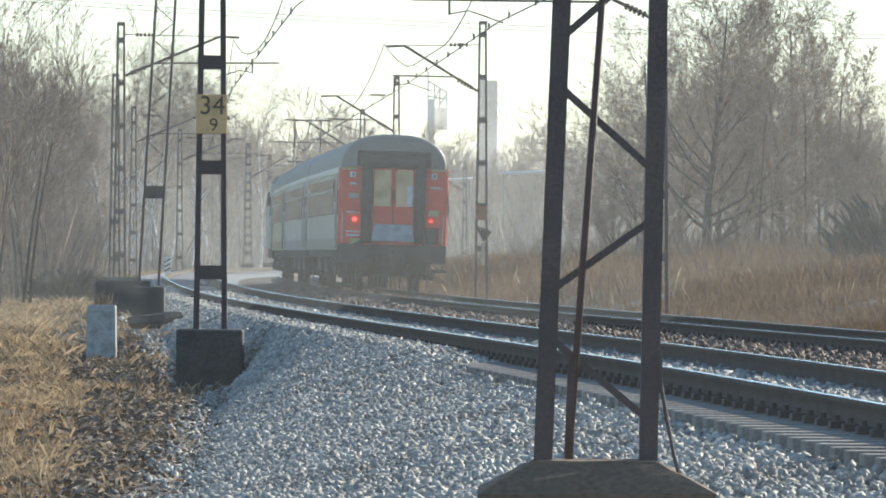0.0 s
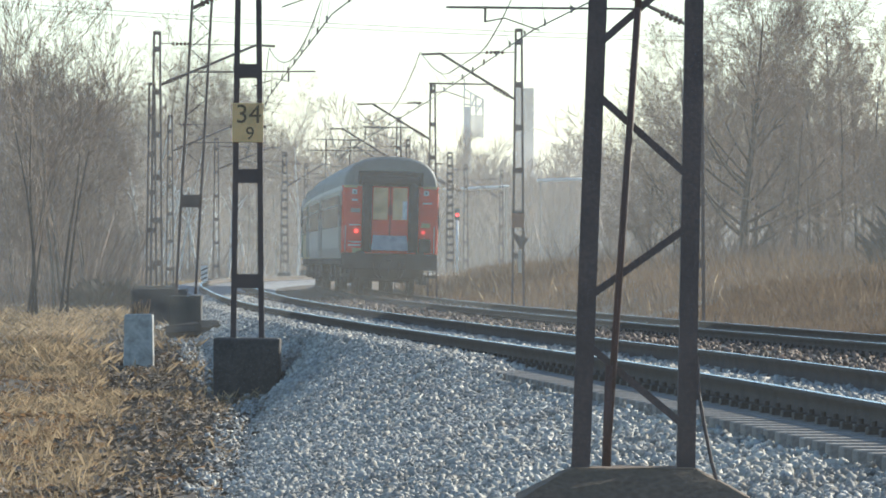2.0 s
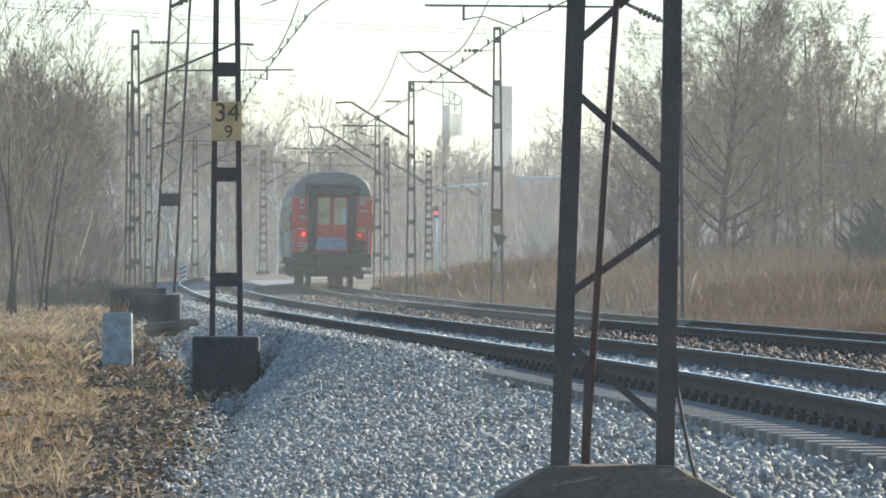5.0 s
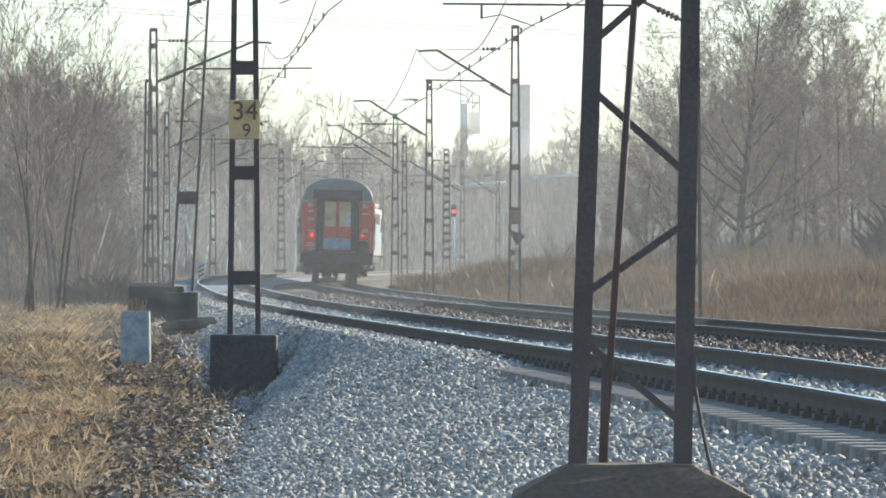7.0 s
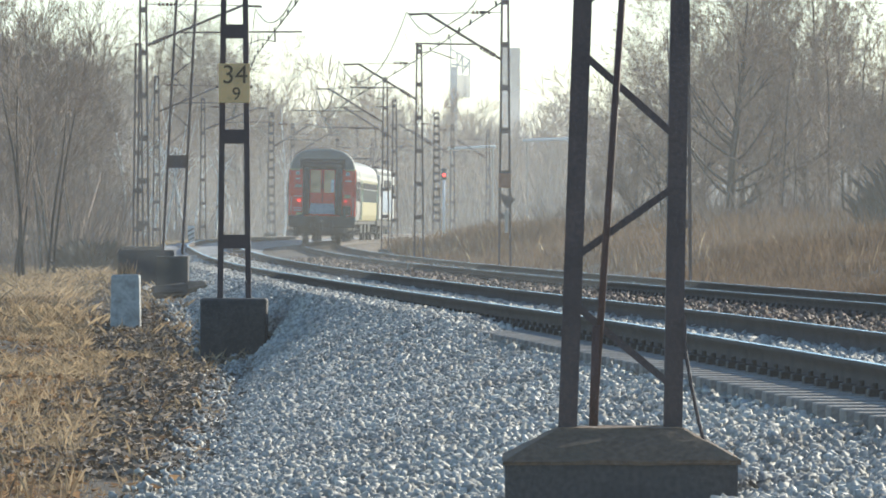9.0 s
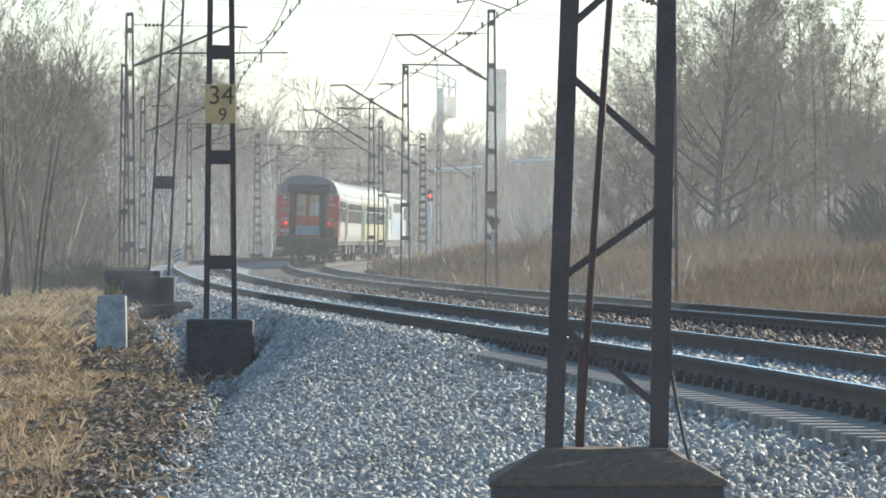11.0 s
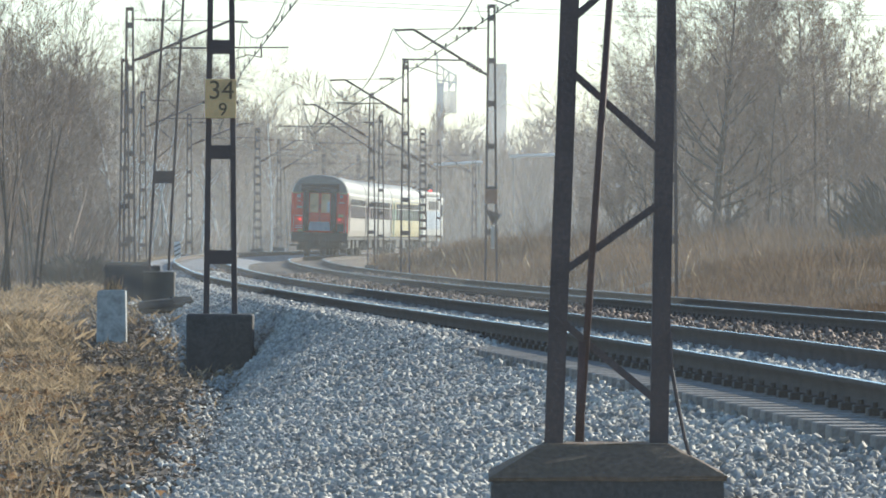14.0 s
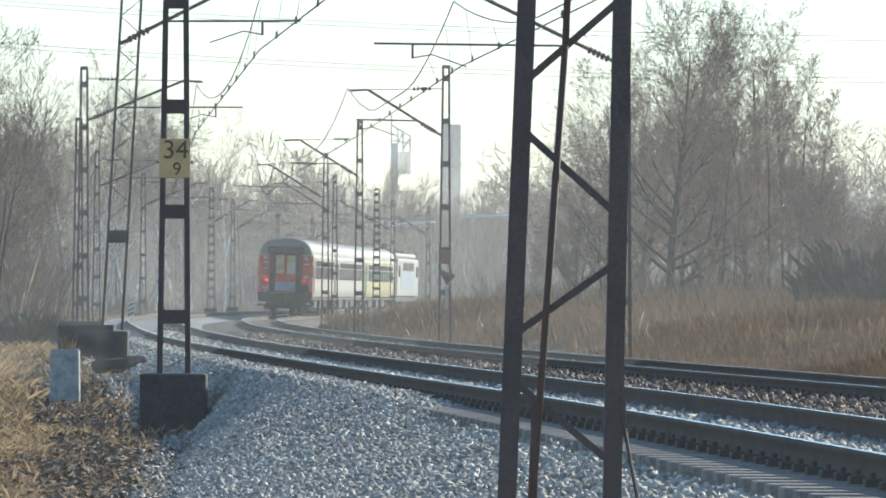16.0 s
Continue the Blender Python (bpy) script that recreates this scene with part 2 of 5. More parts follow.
BEND_X = -18.60 + np.cumsum(BEND_S)


def curve(y):
    """Line of the tracks: an easy left lead, then a right-hand bend that tightens."""
    y = np.asarray(y, float)
    near = -0.183023 * y + 0.00026860 * y**2 + 8.33745e-07 * y**3
    return np.where(y < 150.0, near, np.interp(y, BEND_Y, BEND_X))


OFFSET = {1: 7.26, 2: 12.37}
RAIL_Z = {1: 0.15, 2: 0.0}


def dip(y):
    """The line falls slightly towards the camera."""
    return 0.00034 * np.clip(34.0 - np.asarray(y, float), 0, 22) ** 2


def centre(track, y):
    near = max(0.0, 95.0 - max(y, 20.0)) / 50.0
    far = min(1.0, max(0.0, (y - 60.0) / 50.0))
    return float(curve(y)) + OFFSET[track] + (0.65 * near * near if track == 2 else 0.6 * far * far * (3 - 2 * far))


def heading(y):
    """Slope dx/dy of the tracks, in metres for each metre."""
    return float(curve(y + 0.5) - curve(y - 0.5)) / DEPTH


def toe(y):
    return np.interp(y, [0, 20, 27, 40, 44.6, 46.2, 47.9, 48.7, 60, 80, 400], [-6.5, -5.6, -4.5, -2.95, -2.5, -2.02, -2.02, -2.5, -2.3, -2.0, -1.8])


def left_level(y):
    return np.interp(y, [0, 27, 48, 53, 61, 84, 120], [-1.0, -0.88, -0.86, -0.62, -0.32, -0.36, -0.45])


def bed(u, y):
    """Height of the ground at u metres right of track 1."""
    t, zl = toe(y), left_level(y)
    top = np.interp(y, [31, 36], [-0.15, -0.03])
    f = np.clip((u - t) / (-1.45 - t), 0, 1)
    left = zl + (top - zl) * f**0.85
    right = np.interp(u, [-1.45, -0.78, -0.62, 0.62, 1.6, 2.6, 3.6, 6.7, 7.6, 9.2, 11.5, 16, 400], [-0.14, -0.12, -0.05, -0.05, -0.06, -0.24, -0.2, -0.17, -0.5, -0.45, 0.2, 0.45, 0.5])
    right = np.where((u >= -1.45) & (u < -0.8), np.interp(y, [31, 36], [-0.13, -0.02]), right)
    return np.where(u < -1.45, left, right) - dip(y) * np.clip((u + 6.0) / 4.0, 0, 1)


def rough(x, y, a):
    return a * (np.sin(x * 1.7 + y * 0.9) * 0.5 + np.sin(x * 0.53 - y * 1.31 + 1.3) * 0.6 + np.sin(x * 3.1 + y * 2.7) * 0.25)


def ground_z(x, y):
    u = x - (curve(y) + OFFSET[1])
    z = bed(u, y)
    off = np.clip(np.maximum(toe(y) - 0.3 - u, u - 9.0), 0, 1)
    return z + rough(x, y, 0.06) * off


def build_ground():
    ys = np.r_[-1500, -400, -120, -40, np.arange(-20, 120, 1.0), np.arange(120, 300, 4.0), 320, 360, 420, 500, 700, 1100, 2000, 4000]
    us = np.r_[-3000, -900, -300, -120, -60, np.arange(-40, -12, 2.0), np.arange(-12, 16, 0.5), np.arange(16, 50, 3.0), 70, 120, 300, 900, 3000]
    Y, U = np.meshgrid(ys, us, indexing="ij")
    X = np.where(Y < 420, curve(np.clip(Y, -40, 420)), curve(420.0)) + OFFSET[1] + U
    Z = bed(U, Y) - 0.03 + np.interp(Y, [470, 560, 750, 1100, 4000], [0, 4, 16, 28, 28])
    off = np.clip(np.maximum(toe(Y) - 0.3 - U, U - 9.0), 0, 1)
    Z = Z + rough(X, Y, 0.06) * off
    h, w = Y.shape
    i = np.arange(h * w).reshape(h, w)
    faces = np.stack([i[:-1, :-1], i[:-1, 1:], i[1:, 1:], i[1:, :-1]], -1).reshape(-1, 4)
    ob = mesh_np("ground", np.stack([X, Y * DEPTH, Z], -1).reshape(-1, 3), faces, SOIL)
    tagged(ob, "dry brown winter ground beside the railway", "ground", kind="structure")


def strip(name, u0, u1, y0, y1, material, label, lift=0.0, edge=0.0):
    ys = np.arange(y0, y1, 0.5 if y1 < 150 else 1.0)
    k = np.linspace(0, 1, 15)
    Y = np.repeat(ys[:, None], 15, 1)
    lo = toe(Y) + 0.3 if u0 is None else u0
    U = lo + (u1 - lo) * k
    U = U + (np.sin(Y * 1.9) + np.sin(Y * 0.77 + 1)) * edge * (1 - k)
    X = curve(Y) + OFFSET[1] + U
    Z = bed(U, Y) + lift + rough(X * 3, Y * 3, 0.012)
    Z[:, 0] -= 0.1
    Z[:, -1] -= 0.1
    h, w = Y.shape
    i = np.arange(h * w).reshape(h, w)
    faces = np.stack([i[:-1, :-1], i[:-1, 1:], i[1:, 1:], i[1:, :-1]], -1).reshape(-1, 4)
    return tagged(mesh_np(name, np.stack([X, Y * DEPTH, Z], -1).reshape(-1, 3), faces, material), label, "ballast", kind="structure")


def stones(name, count, place, sizes, material, label, seed):
    """Angular broken stones, each a squashed and skewed octahedron-like block."""
    rng = np.random.default_rng(seed)
    base = np.array([(1, 1, 0.7), (-1, 1, 1), (-1, -1, 0.8), (1, -1, 1), (1, 1, -1), (-1, 1, -1), (-1, -1, -1), (1, -1, -1)], float) * 0.55
    quad = np.array([(0, 1, 2, 3), (7, 6, 5, 4), (0, 4, 5, 1), (1, 5, 6, 2), (2, 6, 7, 3), (3, 7, 4, 0)])
    c, z = place(rng, count)
    n = len(c)
    v = base[None] * rng.uniform(0.45, 1.15, (n, 8, 3))
    v *= (sizes(c[:, 1]) * rng.uniform(0.6, 1.3, n))[:, None, None] * rng.uniform((0.7, 0.7, 0.5), (1.2, 1.2, 0.9), (n, 3))[:, None, :]
    q = rng.normal(size=(n, 4))
    q /= np.linalg.norm(q, axis=1)[:, None]
    w, a, b, d = q.T
    R = np.stack([1 - 2 * (b * b + d * d), 2 * (a * b - w * d), 2 * (a * d + w * b), 2 * (a * b + w * d), 1 - 2 * (a * a + d * d), 2 * (b * d - w * a),
                  2 * (a * d - w * b), 2 * (b * d + w * a), 1 - 2 * (a * a + b * b)], -1).reshape(n, 3, 3)
    v = np.einsum("nij,nkj->nki", R, v) + np.c_[c * (1, DEPTH), z][:, None, :]
    f = (quad[None] + (np.arange(n) * 8)[:, None, None]).reshape(-1, 4)
    return tagged(mesh_np(name, v.reshape(-1, 3), f, material), label, "ballast stones", kind="stuff")


def spread(y_range, u_range, power=2.0):
    """Places on the bed, denser near the camera."""
    def place(rng, n):
        y = y_range[0] * (y_range[1] / y_range[0]) ** (rng.random(n) ** (1 / power * 2))
        lo = toe(y) - 0.55 * rng.random(n) ** 4 if u_range[0] is None else np.full(n, u_range[0])
        hi = np.where((y < 33 + rng.normal(0, 0.6, n)) & (u_range[0] is None), -1.44, u_range[1])
        u = lo + (hi - lo) * rng.random(n)
        x = curve(y) + OFFSET[1] + u
        return np.c_[x, y], bed(u, y) + 0.015 + rng.uniform(-0.012, 0.022, n)
    return place


build_ground()
strip("ballast_bed", None, 2.9, -10, 300, BALLAST, "bed of pale grey crushed stone under the track", 0.0, 0.06)
strip("ballast_bed_2", 2.8, 7.5, -10, 300, BALLAST_RUST, "rust-stained ballast bed under the far track", 0.0)
stones("ballast_stones", 72000, spread((14, 80), (None, -0.9)), lambda y: 0.047 + 0.0006 * np.maximum(y - 30, 0), STONE, "pale grey broken ballast stones on the slope", 1)
stones("ballast_stones", 14000, spread((24, 100), (-0.7, 0.75)), lambda y: 0.055 + 0.0005 * np.maximum(y - 30, 0), STONE, "pale ballast stones between the rails", 2)
stones("ballast_stones", 10000, spread((28, 110), (0.9, 7.0)), lambda y: 0.06 + 0.0005 * np.maximum(y - 30, 0), STONE_RUST, "rust-brown ballast stones around the far track", 3)


# ---- rails and sleepers ----
def rail(name, track, side, y0, y1, parent):
    prof = [(-0.075, -0.172), (0.075, -0.172), (0.075, -0.16), (0.012, -0.14), (0.012, -0.05), (0.036, -0.035), (0.036, -0.006), (0.026, 0.0),
            (-0.026, 0.0), (-0.036, -0.006), (-0.036, -0.035), (-0.012, -0.05), (-0.012, -0.14), (-0.075, -0.16)]
    ys = np.arange(y0, y1, 1.0)
    n = len(prof)
    v = []
    for y in ys:
        s = heading(y)
        k = 1 / math.sqrt(1 + s * s)
        cx, cy = centre(track, y) + side * 0.7535 * k, DEPTH * y - side * 0.7535 * k * s
        for a, z in prof:
            v.append((cx + a * k, cy - a * k * s, RAIL_Z[track] - float(dip(y)) + z))
    i = np.arange(len(ys) * n).reshape(-1, n)
    j = np.roll(i, -1, 1)
    f = np.stack([i[:-1], i[1:], j[1:], j[:-1]], -1)
    ob = mesh_np(name, v, f.reshape(-1, 4), RAIL_SIDE, parent)
    ob.data.materials.append(RAIL_TOP)
    ob.data.polygons.foreach_set("material_index", np.tile([1 if k == 7 else 0 for k in range(n)], len(ys) - 1))
    return tagged(ob, "rusty steel rail with a polished head")


def sleeper_mesh():
    bm = B()
    box(bm, -1.42, 1.42, -0.13, 0.13, -0.2, 0.0, 0.012)
    for v in bm.verts:
        if abs(v.co.x) < 0.45 and v.co.z > -0.1:
            v.co.z -= 0.04
    return bm


def build_track(track, y0, y1, sl0, sl1):
    tr = thing("railway_track", Matrix(), "curved railway track with rusty rails on concrete sleepers", "railway track", kind="structure")
    for side in (-1, 1):
        rail("rail", track, side, y0, y1, tr)
    proto = part("sleeper", sleeper_mesh(), SLEEPER, tr)
    bm = B()
    box(bm, -0.93, -0.83, -0.07, 0.07, -0.01, 0.05, 0.01)
    bar(bm, (-0.88, 0, 0.03), (-0.88, 0, 0.085), 0.04, n=6)
    clip = part("rail_fastening", bm, CLIP, proto, "dark iron rail fastening")
    y, first = sl0, True
    while y < sl1:
        a = -math.atan(heading(y))
        m = Matrix.Translation((centre(track, y), DEPTH * y, RAIL_Z[track] - float(dip(y)) - 0.185)) @ Matrix.Rotation(a, 4, "Z")
        if first:
            s, first = proto, False
        else:
            s = new("sleeper", proto.data)
            s.parent = tr
            c = new("rail_fastening", clip.data)
            c.parent = s
        s.matrix_basis = m
        y += 0.6 * math.cos(a) / DEPTH


build_track(1, -30, 330, 14.0, 76.0)
build_track(2, -30, 330, 26.0, 76.0)


# ---- catenary masts ----
def arm(parent, side, z, reach, rise=0.58, pipe=3.0, pipe_z=None):
    """Cantilever towards side (-1 left, 1 right): strut, tie rod with insulators, registration pipe and steady arm."""
    top = z + rise * reach
    bm = B()
    bar(bm, (side * 0.15, 0, z), (side * reach, 0, top), 0.09, n=8)
    bar(bm, (side * reach, 0, top), (side * (reach + 0.65), 0, top - 0.03), 0.08, n=8)
    st = part("strut", bm, STEEL, parent, "", True)
    for k in range(5):
        bm = B()
        a, b = 0.35 + 0.1 * k, 0.41 + 0.1 * k
        bar(bm, (side * a, 0, z + rise * (a - 0.15)), (side * b, 0, z + rise * (b - 0.15)), 0.17, n=10)
        part("insulator_disc", bm, INSULATOR, st)
    bm = B()
    bar(bm, (side * 0.1, 0, top + 0.05), (side * reach, 0, top), 0.03, n=6)
    tie = part("tie_rod", bm, STEEL, parent)
    for k in range(5):
        bm = B()
        bar(bm, (side * (0.5 + 0.13 * k), 0, top + 0.045), (side * (0.58 + 0.13 * k), 0, top + 0.04), 0.12, n=10)
        part("insulator_disc", bm, INSULATOR, tie)
    zp = pipe_z or z + rise * 0.32 * reach
    bm = B()
    bar(bm, (side * 0.35 * reach, 0, zp), (side * pipe, 0, zp + 0.03), 0.055, n=8)
    rp = part("registration_pipe", bm, STEEL, parent, "", True)
    bm = B()
    tip = pipe - 0.9 if pipe > 3.5 else pipe - 0.1
    bar(bm, (side * tip, 0, zp), (side * tip, 0, zp - 0.32), 0.06, n=6)
    bar(bm, (side * tip, 0, zp - 0.3), (side * (tip - 0.45), 0, zp - 0.22), 0.035, n=6)
    bar(bm, (side * (tip - 0.45), 0, zp - 0.22), (side * (tip - 1.25), 0, zp - 0.5), 0.035, n=6)
    part("steady_arm", bm, STEEL, rp)


def channel(bm, e, x0, x1, height, leg, depth, t=0.012):
    """An upright U-channel, web on the outer side e, from x0 at the foot to x1 at the top."""
    o, h = leg / 2, depth / 2
    prof = [(e * o, -h), (e * o, h), (-e * o, h), (-e * o, h - t), (e * (o - t), h - t), (e * (o - t), -h + t), (-e * o, -h + t), (-e * o, -h)]
    if e < 0:
        prof.reverse()
    lo = [bm.verts.new((x0 + a, b, 0.0)) for a, b in prof]
    hi = [bm.verts.new((x1 + a, b, height)) for a, b in prof]
    for i in range(8):
        bm.faces.new((lo[i], lo[(i + 1) % 8], hi[(i + 1) % 8], hi[i]))
    bm.faces.new(hi)
    bmesh.ops.recalc_face_normals(bm, faces=bm.faces[:])


def mast_legs(bm, e, height, w0, w1, leg, lean):
    channel(bm, e, e * (w0 - leg) / 2, e * (w1 - leg) / 2 + lean, height, leg, 0.13)


def mast(x, y, z, height, side=0, w0=0.46, w1=0.27, gap=1.43, first=0.75, reach=2.6, rise=0.58, pipe=3.0, arm_z=None, pipe_z=None, s=0.78, lean=0.0, foot=None, material=None, arms=None, label="", block_mat=None):
    ob = thing("catenary_mast", pose(x * s, DEPTH * y * s, 1 + (z - 1) * s) @ Matrix.Scale(s, 4), label or "rust-brown battened steel catenary mast beside the track", "catenary mast", "masts along the line")
    material = material or STEEL
    leg = 0.075
    sunk = 1.0 if foot and foot[0] <= 0.7 else 0.0
    for e in (-1, 1):
        bm = B()
        mast_legs(bm, e, height, w0, w1, leg, lean)
        for v in bm.verts:
            if v.co.z < 0.01 and sunk:
                v.co.z = -sunk
        part("leg", bm, material, ob)
    k = first
    while k < height:
        w = w0 + (w1 - w0) * k / height - 0.006
        c = lean * k / height
        bm = B()
        for dy in (-0.07, 0.07):
            box(bm, c - w / 2, c + w / 2, dy - 0.006, dy + 0.006, k - 0.095, k + 0.095)
        part("batten", bm, material, ob)
        k += gap
    bm = B()
    box(bm, lean - w1 / 2, lean + w1 / 2, -0.08, 0.08, height - 0.12, height, 0.01)
    part("cap", bm, material, ob)
    if side:
        arm(ob, side, arm_z if arm_z else height - 2.35, reach, rise, pipe, pipe_z)
    if foot:
        fw, fh = foot
        bm = B()
        box(bm, -fw / 2, fw / 2, -fw / 2, fw / 2, -fh - 0.3 - sunk, -sunk + 0.02 * (sunk > 0), 0.03)
        for v in bm.verts:
            v.co += Vector((random.uniform(-1, 1), random.uniform(-1, 1), random.uniform(-1, 1))) * 0.006
        part("foundation", bm, block_mat or CONCRETE_DARK, ob, "heavy concrete foundation block with its shade put into the colour")
    return ob


def text_part(name, body, size, m, parent, material, label=""):
    cu = bpy.data.curves.new(name, "FONT")
    cu.body, cu.size, cu.align_x, cu.align_y, cu.extrude = body, size, "CENTER", "CENTER", 0.002
    tmp = bpy.data.objects.new(name, cu)
    scene.collection.objects.link(tmp)
    me = bpy.data.meshes.new_from_object(tmp.evaluated_get(bpy.context.evaluated_depsgraph_get()))
    bpy.data.objects.remove(tmp)
    me.materials.clear()
    me.materials.append(material)
    ob = new(name, me)
    ob.parent, ob.matrix_basis = parent, m
    return tagged(ob, label) if label else ob


# mast with the kilometre plate
km = mast(-3.16, 47.7, -0.05, 8.75, 1, s=1.0, first=0.77, foot=(0.90, 0.82), label="rust-brown catenary mast with a cream kilometre plate on a dark block")
bm = B()
box(bm, -0.21, 0.21, -0.115, -0.095, 2.66, 3.19, 0.006)
kp = part("kilometre_plate", bm, PLATE_CREAM, km, "cream enamel kilometre plate with black numerals")
text_part("numerals", "34", 0.36, Matrix.Translation((0.01, -0.121, 3.03)) @ Matrix.Rotation(radians(90), 4, "X"), kp, FADED, "faded black numerals 34")
text_part("numerals", "9", 0.25, Matrix.Translation((0.03, -0.121, 2.77)) @ Matrix.Rotation(radians(90), 4, "X"), kp, FADED, "faded black numeral 9")
for sx in (-0.23, 0.23):
    bm = B()
    bar(bm, (sx, -0.11, 2.87), (sx, -0.06, 2.87), 0.04, n=6)
    part("bolt", bm, STEEL, kp)

# left row
mast(-10.8, 117.0, 0.15, 8.5, 1, reach=3.3, rise=0.4, pipe=5.3, arm_z=6.72, foot=(1.35, 1.1), label="battened catenary mast in the row along the curve")
mast(-12.37, 132.0, -0.05, 7.75, 0, foot=(1.0, 0.8), label="plain battened mast without an arm behind a taller one")
mast(-16.1, 182.0, -0.2, 8.75, 1, reach=3.3, rise=0.4, pipe=5.0, arm_z=6.9, foot=(0.9, 0.5))
mast(-16.1, 214.0, -0.1, 8.6, 1, s=0.83, reach=3.3, rise=0.4, pipe=5.0, arm_z=6.7, foot=(0.9, 0.5))
mast(-13.3, 238.5, 0.2, 8.2, 1, s=0.86, w0=0.6, w1=0.35, gap=0.6, foot=(0.9, 0.4), label="closely battened dark mast far along the line")
mast(-13.2, 266.0, 0.2, 8.2, 1, s=0.80, foot=(0.9, 0.5))
mast(-11.4, 310.0, 0.3, 8.0, 1, s=0.726, foot=(0.7, 0.6))
mast(-8.9, 330.0, 0.3, 8.5, 1, s=0.715, foot=(0.7, 0.6))
# right row
mast(4.99, 81.0, 0.2, 8.6, -1, reach=3.79, rise=0.46, pipe=5.78, pipe_z=6.64, foot=(0.7, 0.4))
m2 = mast(1.28, 117.0, 0.42, 8.35, -1, foot=(0.7, 0.2), label="battened catenary mast with a rusty plate and a dark bracket")
bm = B()
box(bm, -0.21, 0.2, -0.12, -0.09, 1.7, 2.18, 0.01)
part("plate", bm, PLATE_RUST, m2, "square rust-red plate")
bm = B()
vs = [bm.verts.new(p) for p in ((-0.24, -0.13, 1.55), (0.36, -0.13, 1.32), (0.06, -0.13, 0.98), (-0.24, -0.03, 1.55), (0.36, -0.03, 1.32), (0.06, -0.03, 0.98))]
for f in ((0, 1, 2), (5, 4, 3), (0, 3, 4, 1), (1, 4, 5, 2), (2, 5, 3, 0)):
    bm.faces.new([vs[i] for i in f])
part("bracket", bm, STEEL, m2, "dark triangular bracket")
bm = B()
box(bm, 0.0, 0.12, -0.13, -0.1, 0.2, 0.95, 0.005)
part("tag", bm, COACH_CREAM, m2, "pale grey narrow tag")
mast(-2.05, 151.2, 0.42, 8.2, -1, pipe=3.0, foot=(0.7, 0.2))
mast(-4.3, 185.1, 0.5, 8.1, -1, reach=3.0, pipe=4.9, foot=(0.7, 0.2))
mast(-4.5, 219.0, 0.3, 8.3, -1, reach=3.2, pipe=4.9, foot=(0.7, 0.3))
mast(-2.1, 245.0, 0.3, 8.3, -1, w0=0.6, w1=0.4, gap=0.55, foot=(0.7, 0.3), label="closely battened dark mast far along the line")
mast(-1.1, 274.0, 0.3, 8.3, -1, reach=3.2, pipe=4.9, foot=(0.7, 0.3))
mast(1.8, 295.0, 0.3, 8.4, -1, foot=(0.7, 0.3))


def anchor_mast(x, y, z):
    """A leaning latticed anchor mast on a block."""
    ob = thing("anchor_mast", pose(x, DEPTH * y, z) @ Matrix.Scale(0.75, 4), "leaning light lattice anchor mast on a concrete block", "mast", "masts along the line")
    h, w, lean = 9.5, 0.46, 0.5
    for e in (-1, 1):
        bm = B()
        bar(bm, (e * w / 2, 0, 0), (e * w / 2 + lean, 0, h), 0.06, 0.1)
        part("leg", bm, STEEL, ob)
    bm = B()
    box(bm, lean * 0.25 - w / 2, lean * 0.25 + w / 2, -0.05, 0.05, 2.05, 2.35)
    part("batten", bm, STEEL, ob)
    k, e = 2.6, -1
    while k < h - 0.4:
        bm = B()
        bar(bm, (e * w / 2 + lean * k / h, 0, k), (-e * w / 2 + lean * (k + 0.4) / h, 0, k + 0.4), 0.02)
        part("lacing_bar", bm, STEEL, ob)
        k, e = k + 0.4, -e
    bm = B()
    box(bm, -0.38, 0.38, -0.38, 0.38, -2.0, -0.03, 0.03)
    part("foundation", bm, CONCRETE_MID, ob, "grey-brown concrete foundation block")
    arm(ob, 1, 6.75, 3.4, 0.49, 4.4)


anchor_mast(-5.2, 62.0, 0.40)


def old_block(x, y, z):
    """An unused foundation with chipped edges."""
    ob = thing("concrete_block", pose(x, DEPTH * y, z, 0, 0, 4), "dark concrete block beside the mast foundation", "concrete block")
    bm = B()
    box(bm, -0.56, 0.56, -0.5, 0.5, -1.1, 0.0, 0.04)
    for v in bm.verts:
        v.co += Vector((random.uniform(-1, 1), random.uniform(-1, 1), random.uniform(-1, 1))) * 0.014
    part("block", bm, CONCRETE_DARK, ob)


old_block(-6.45, 70.5, 0.41)


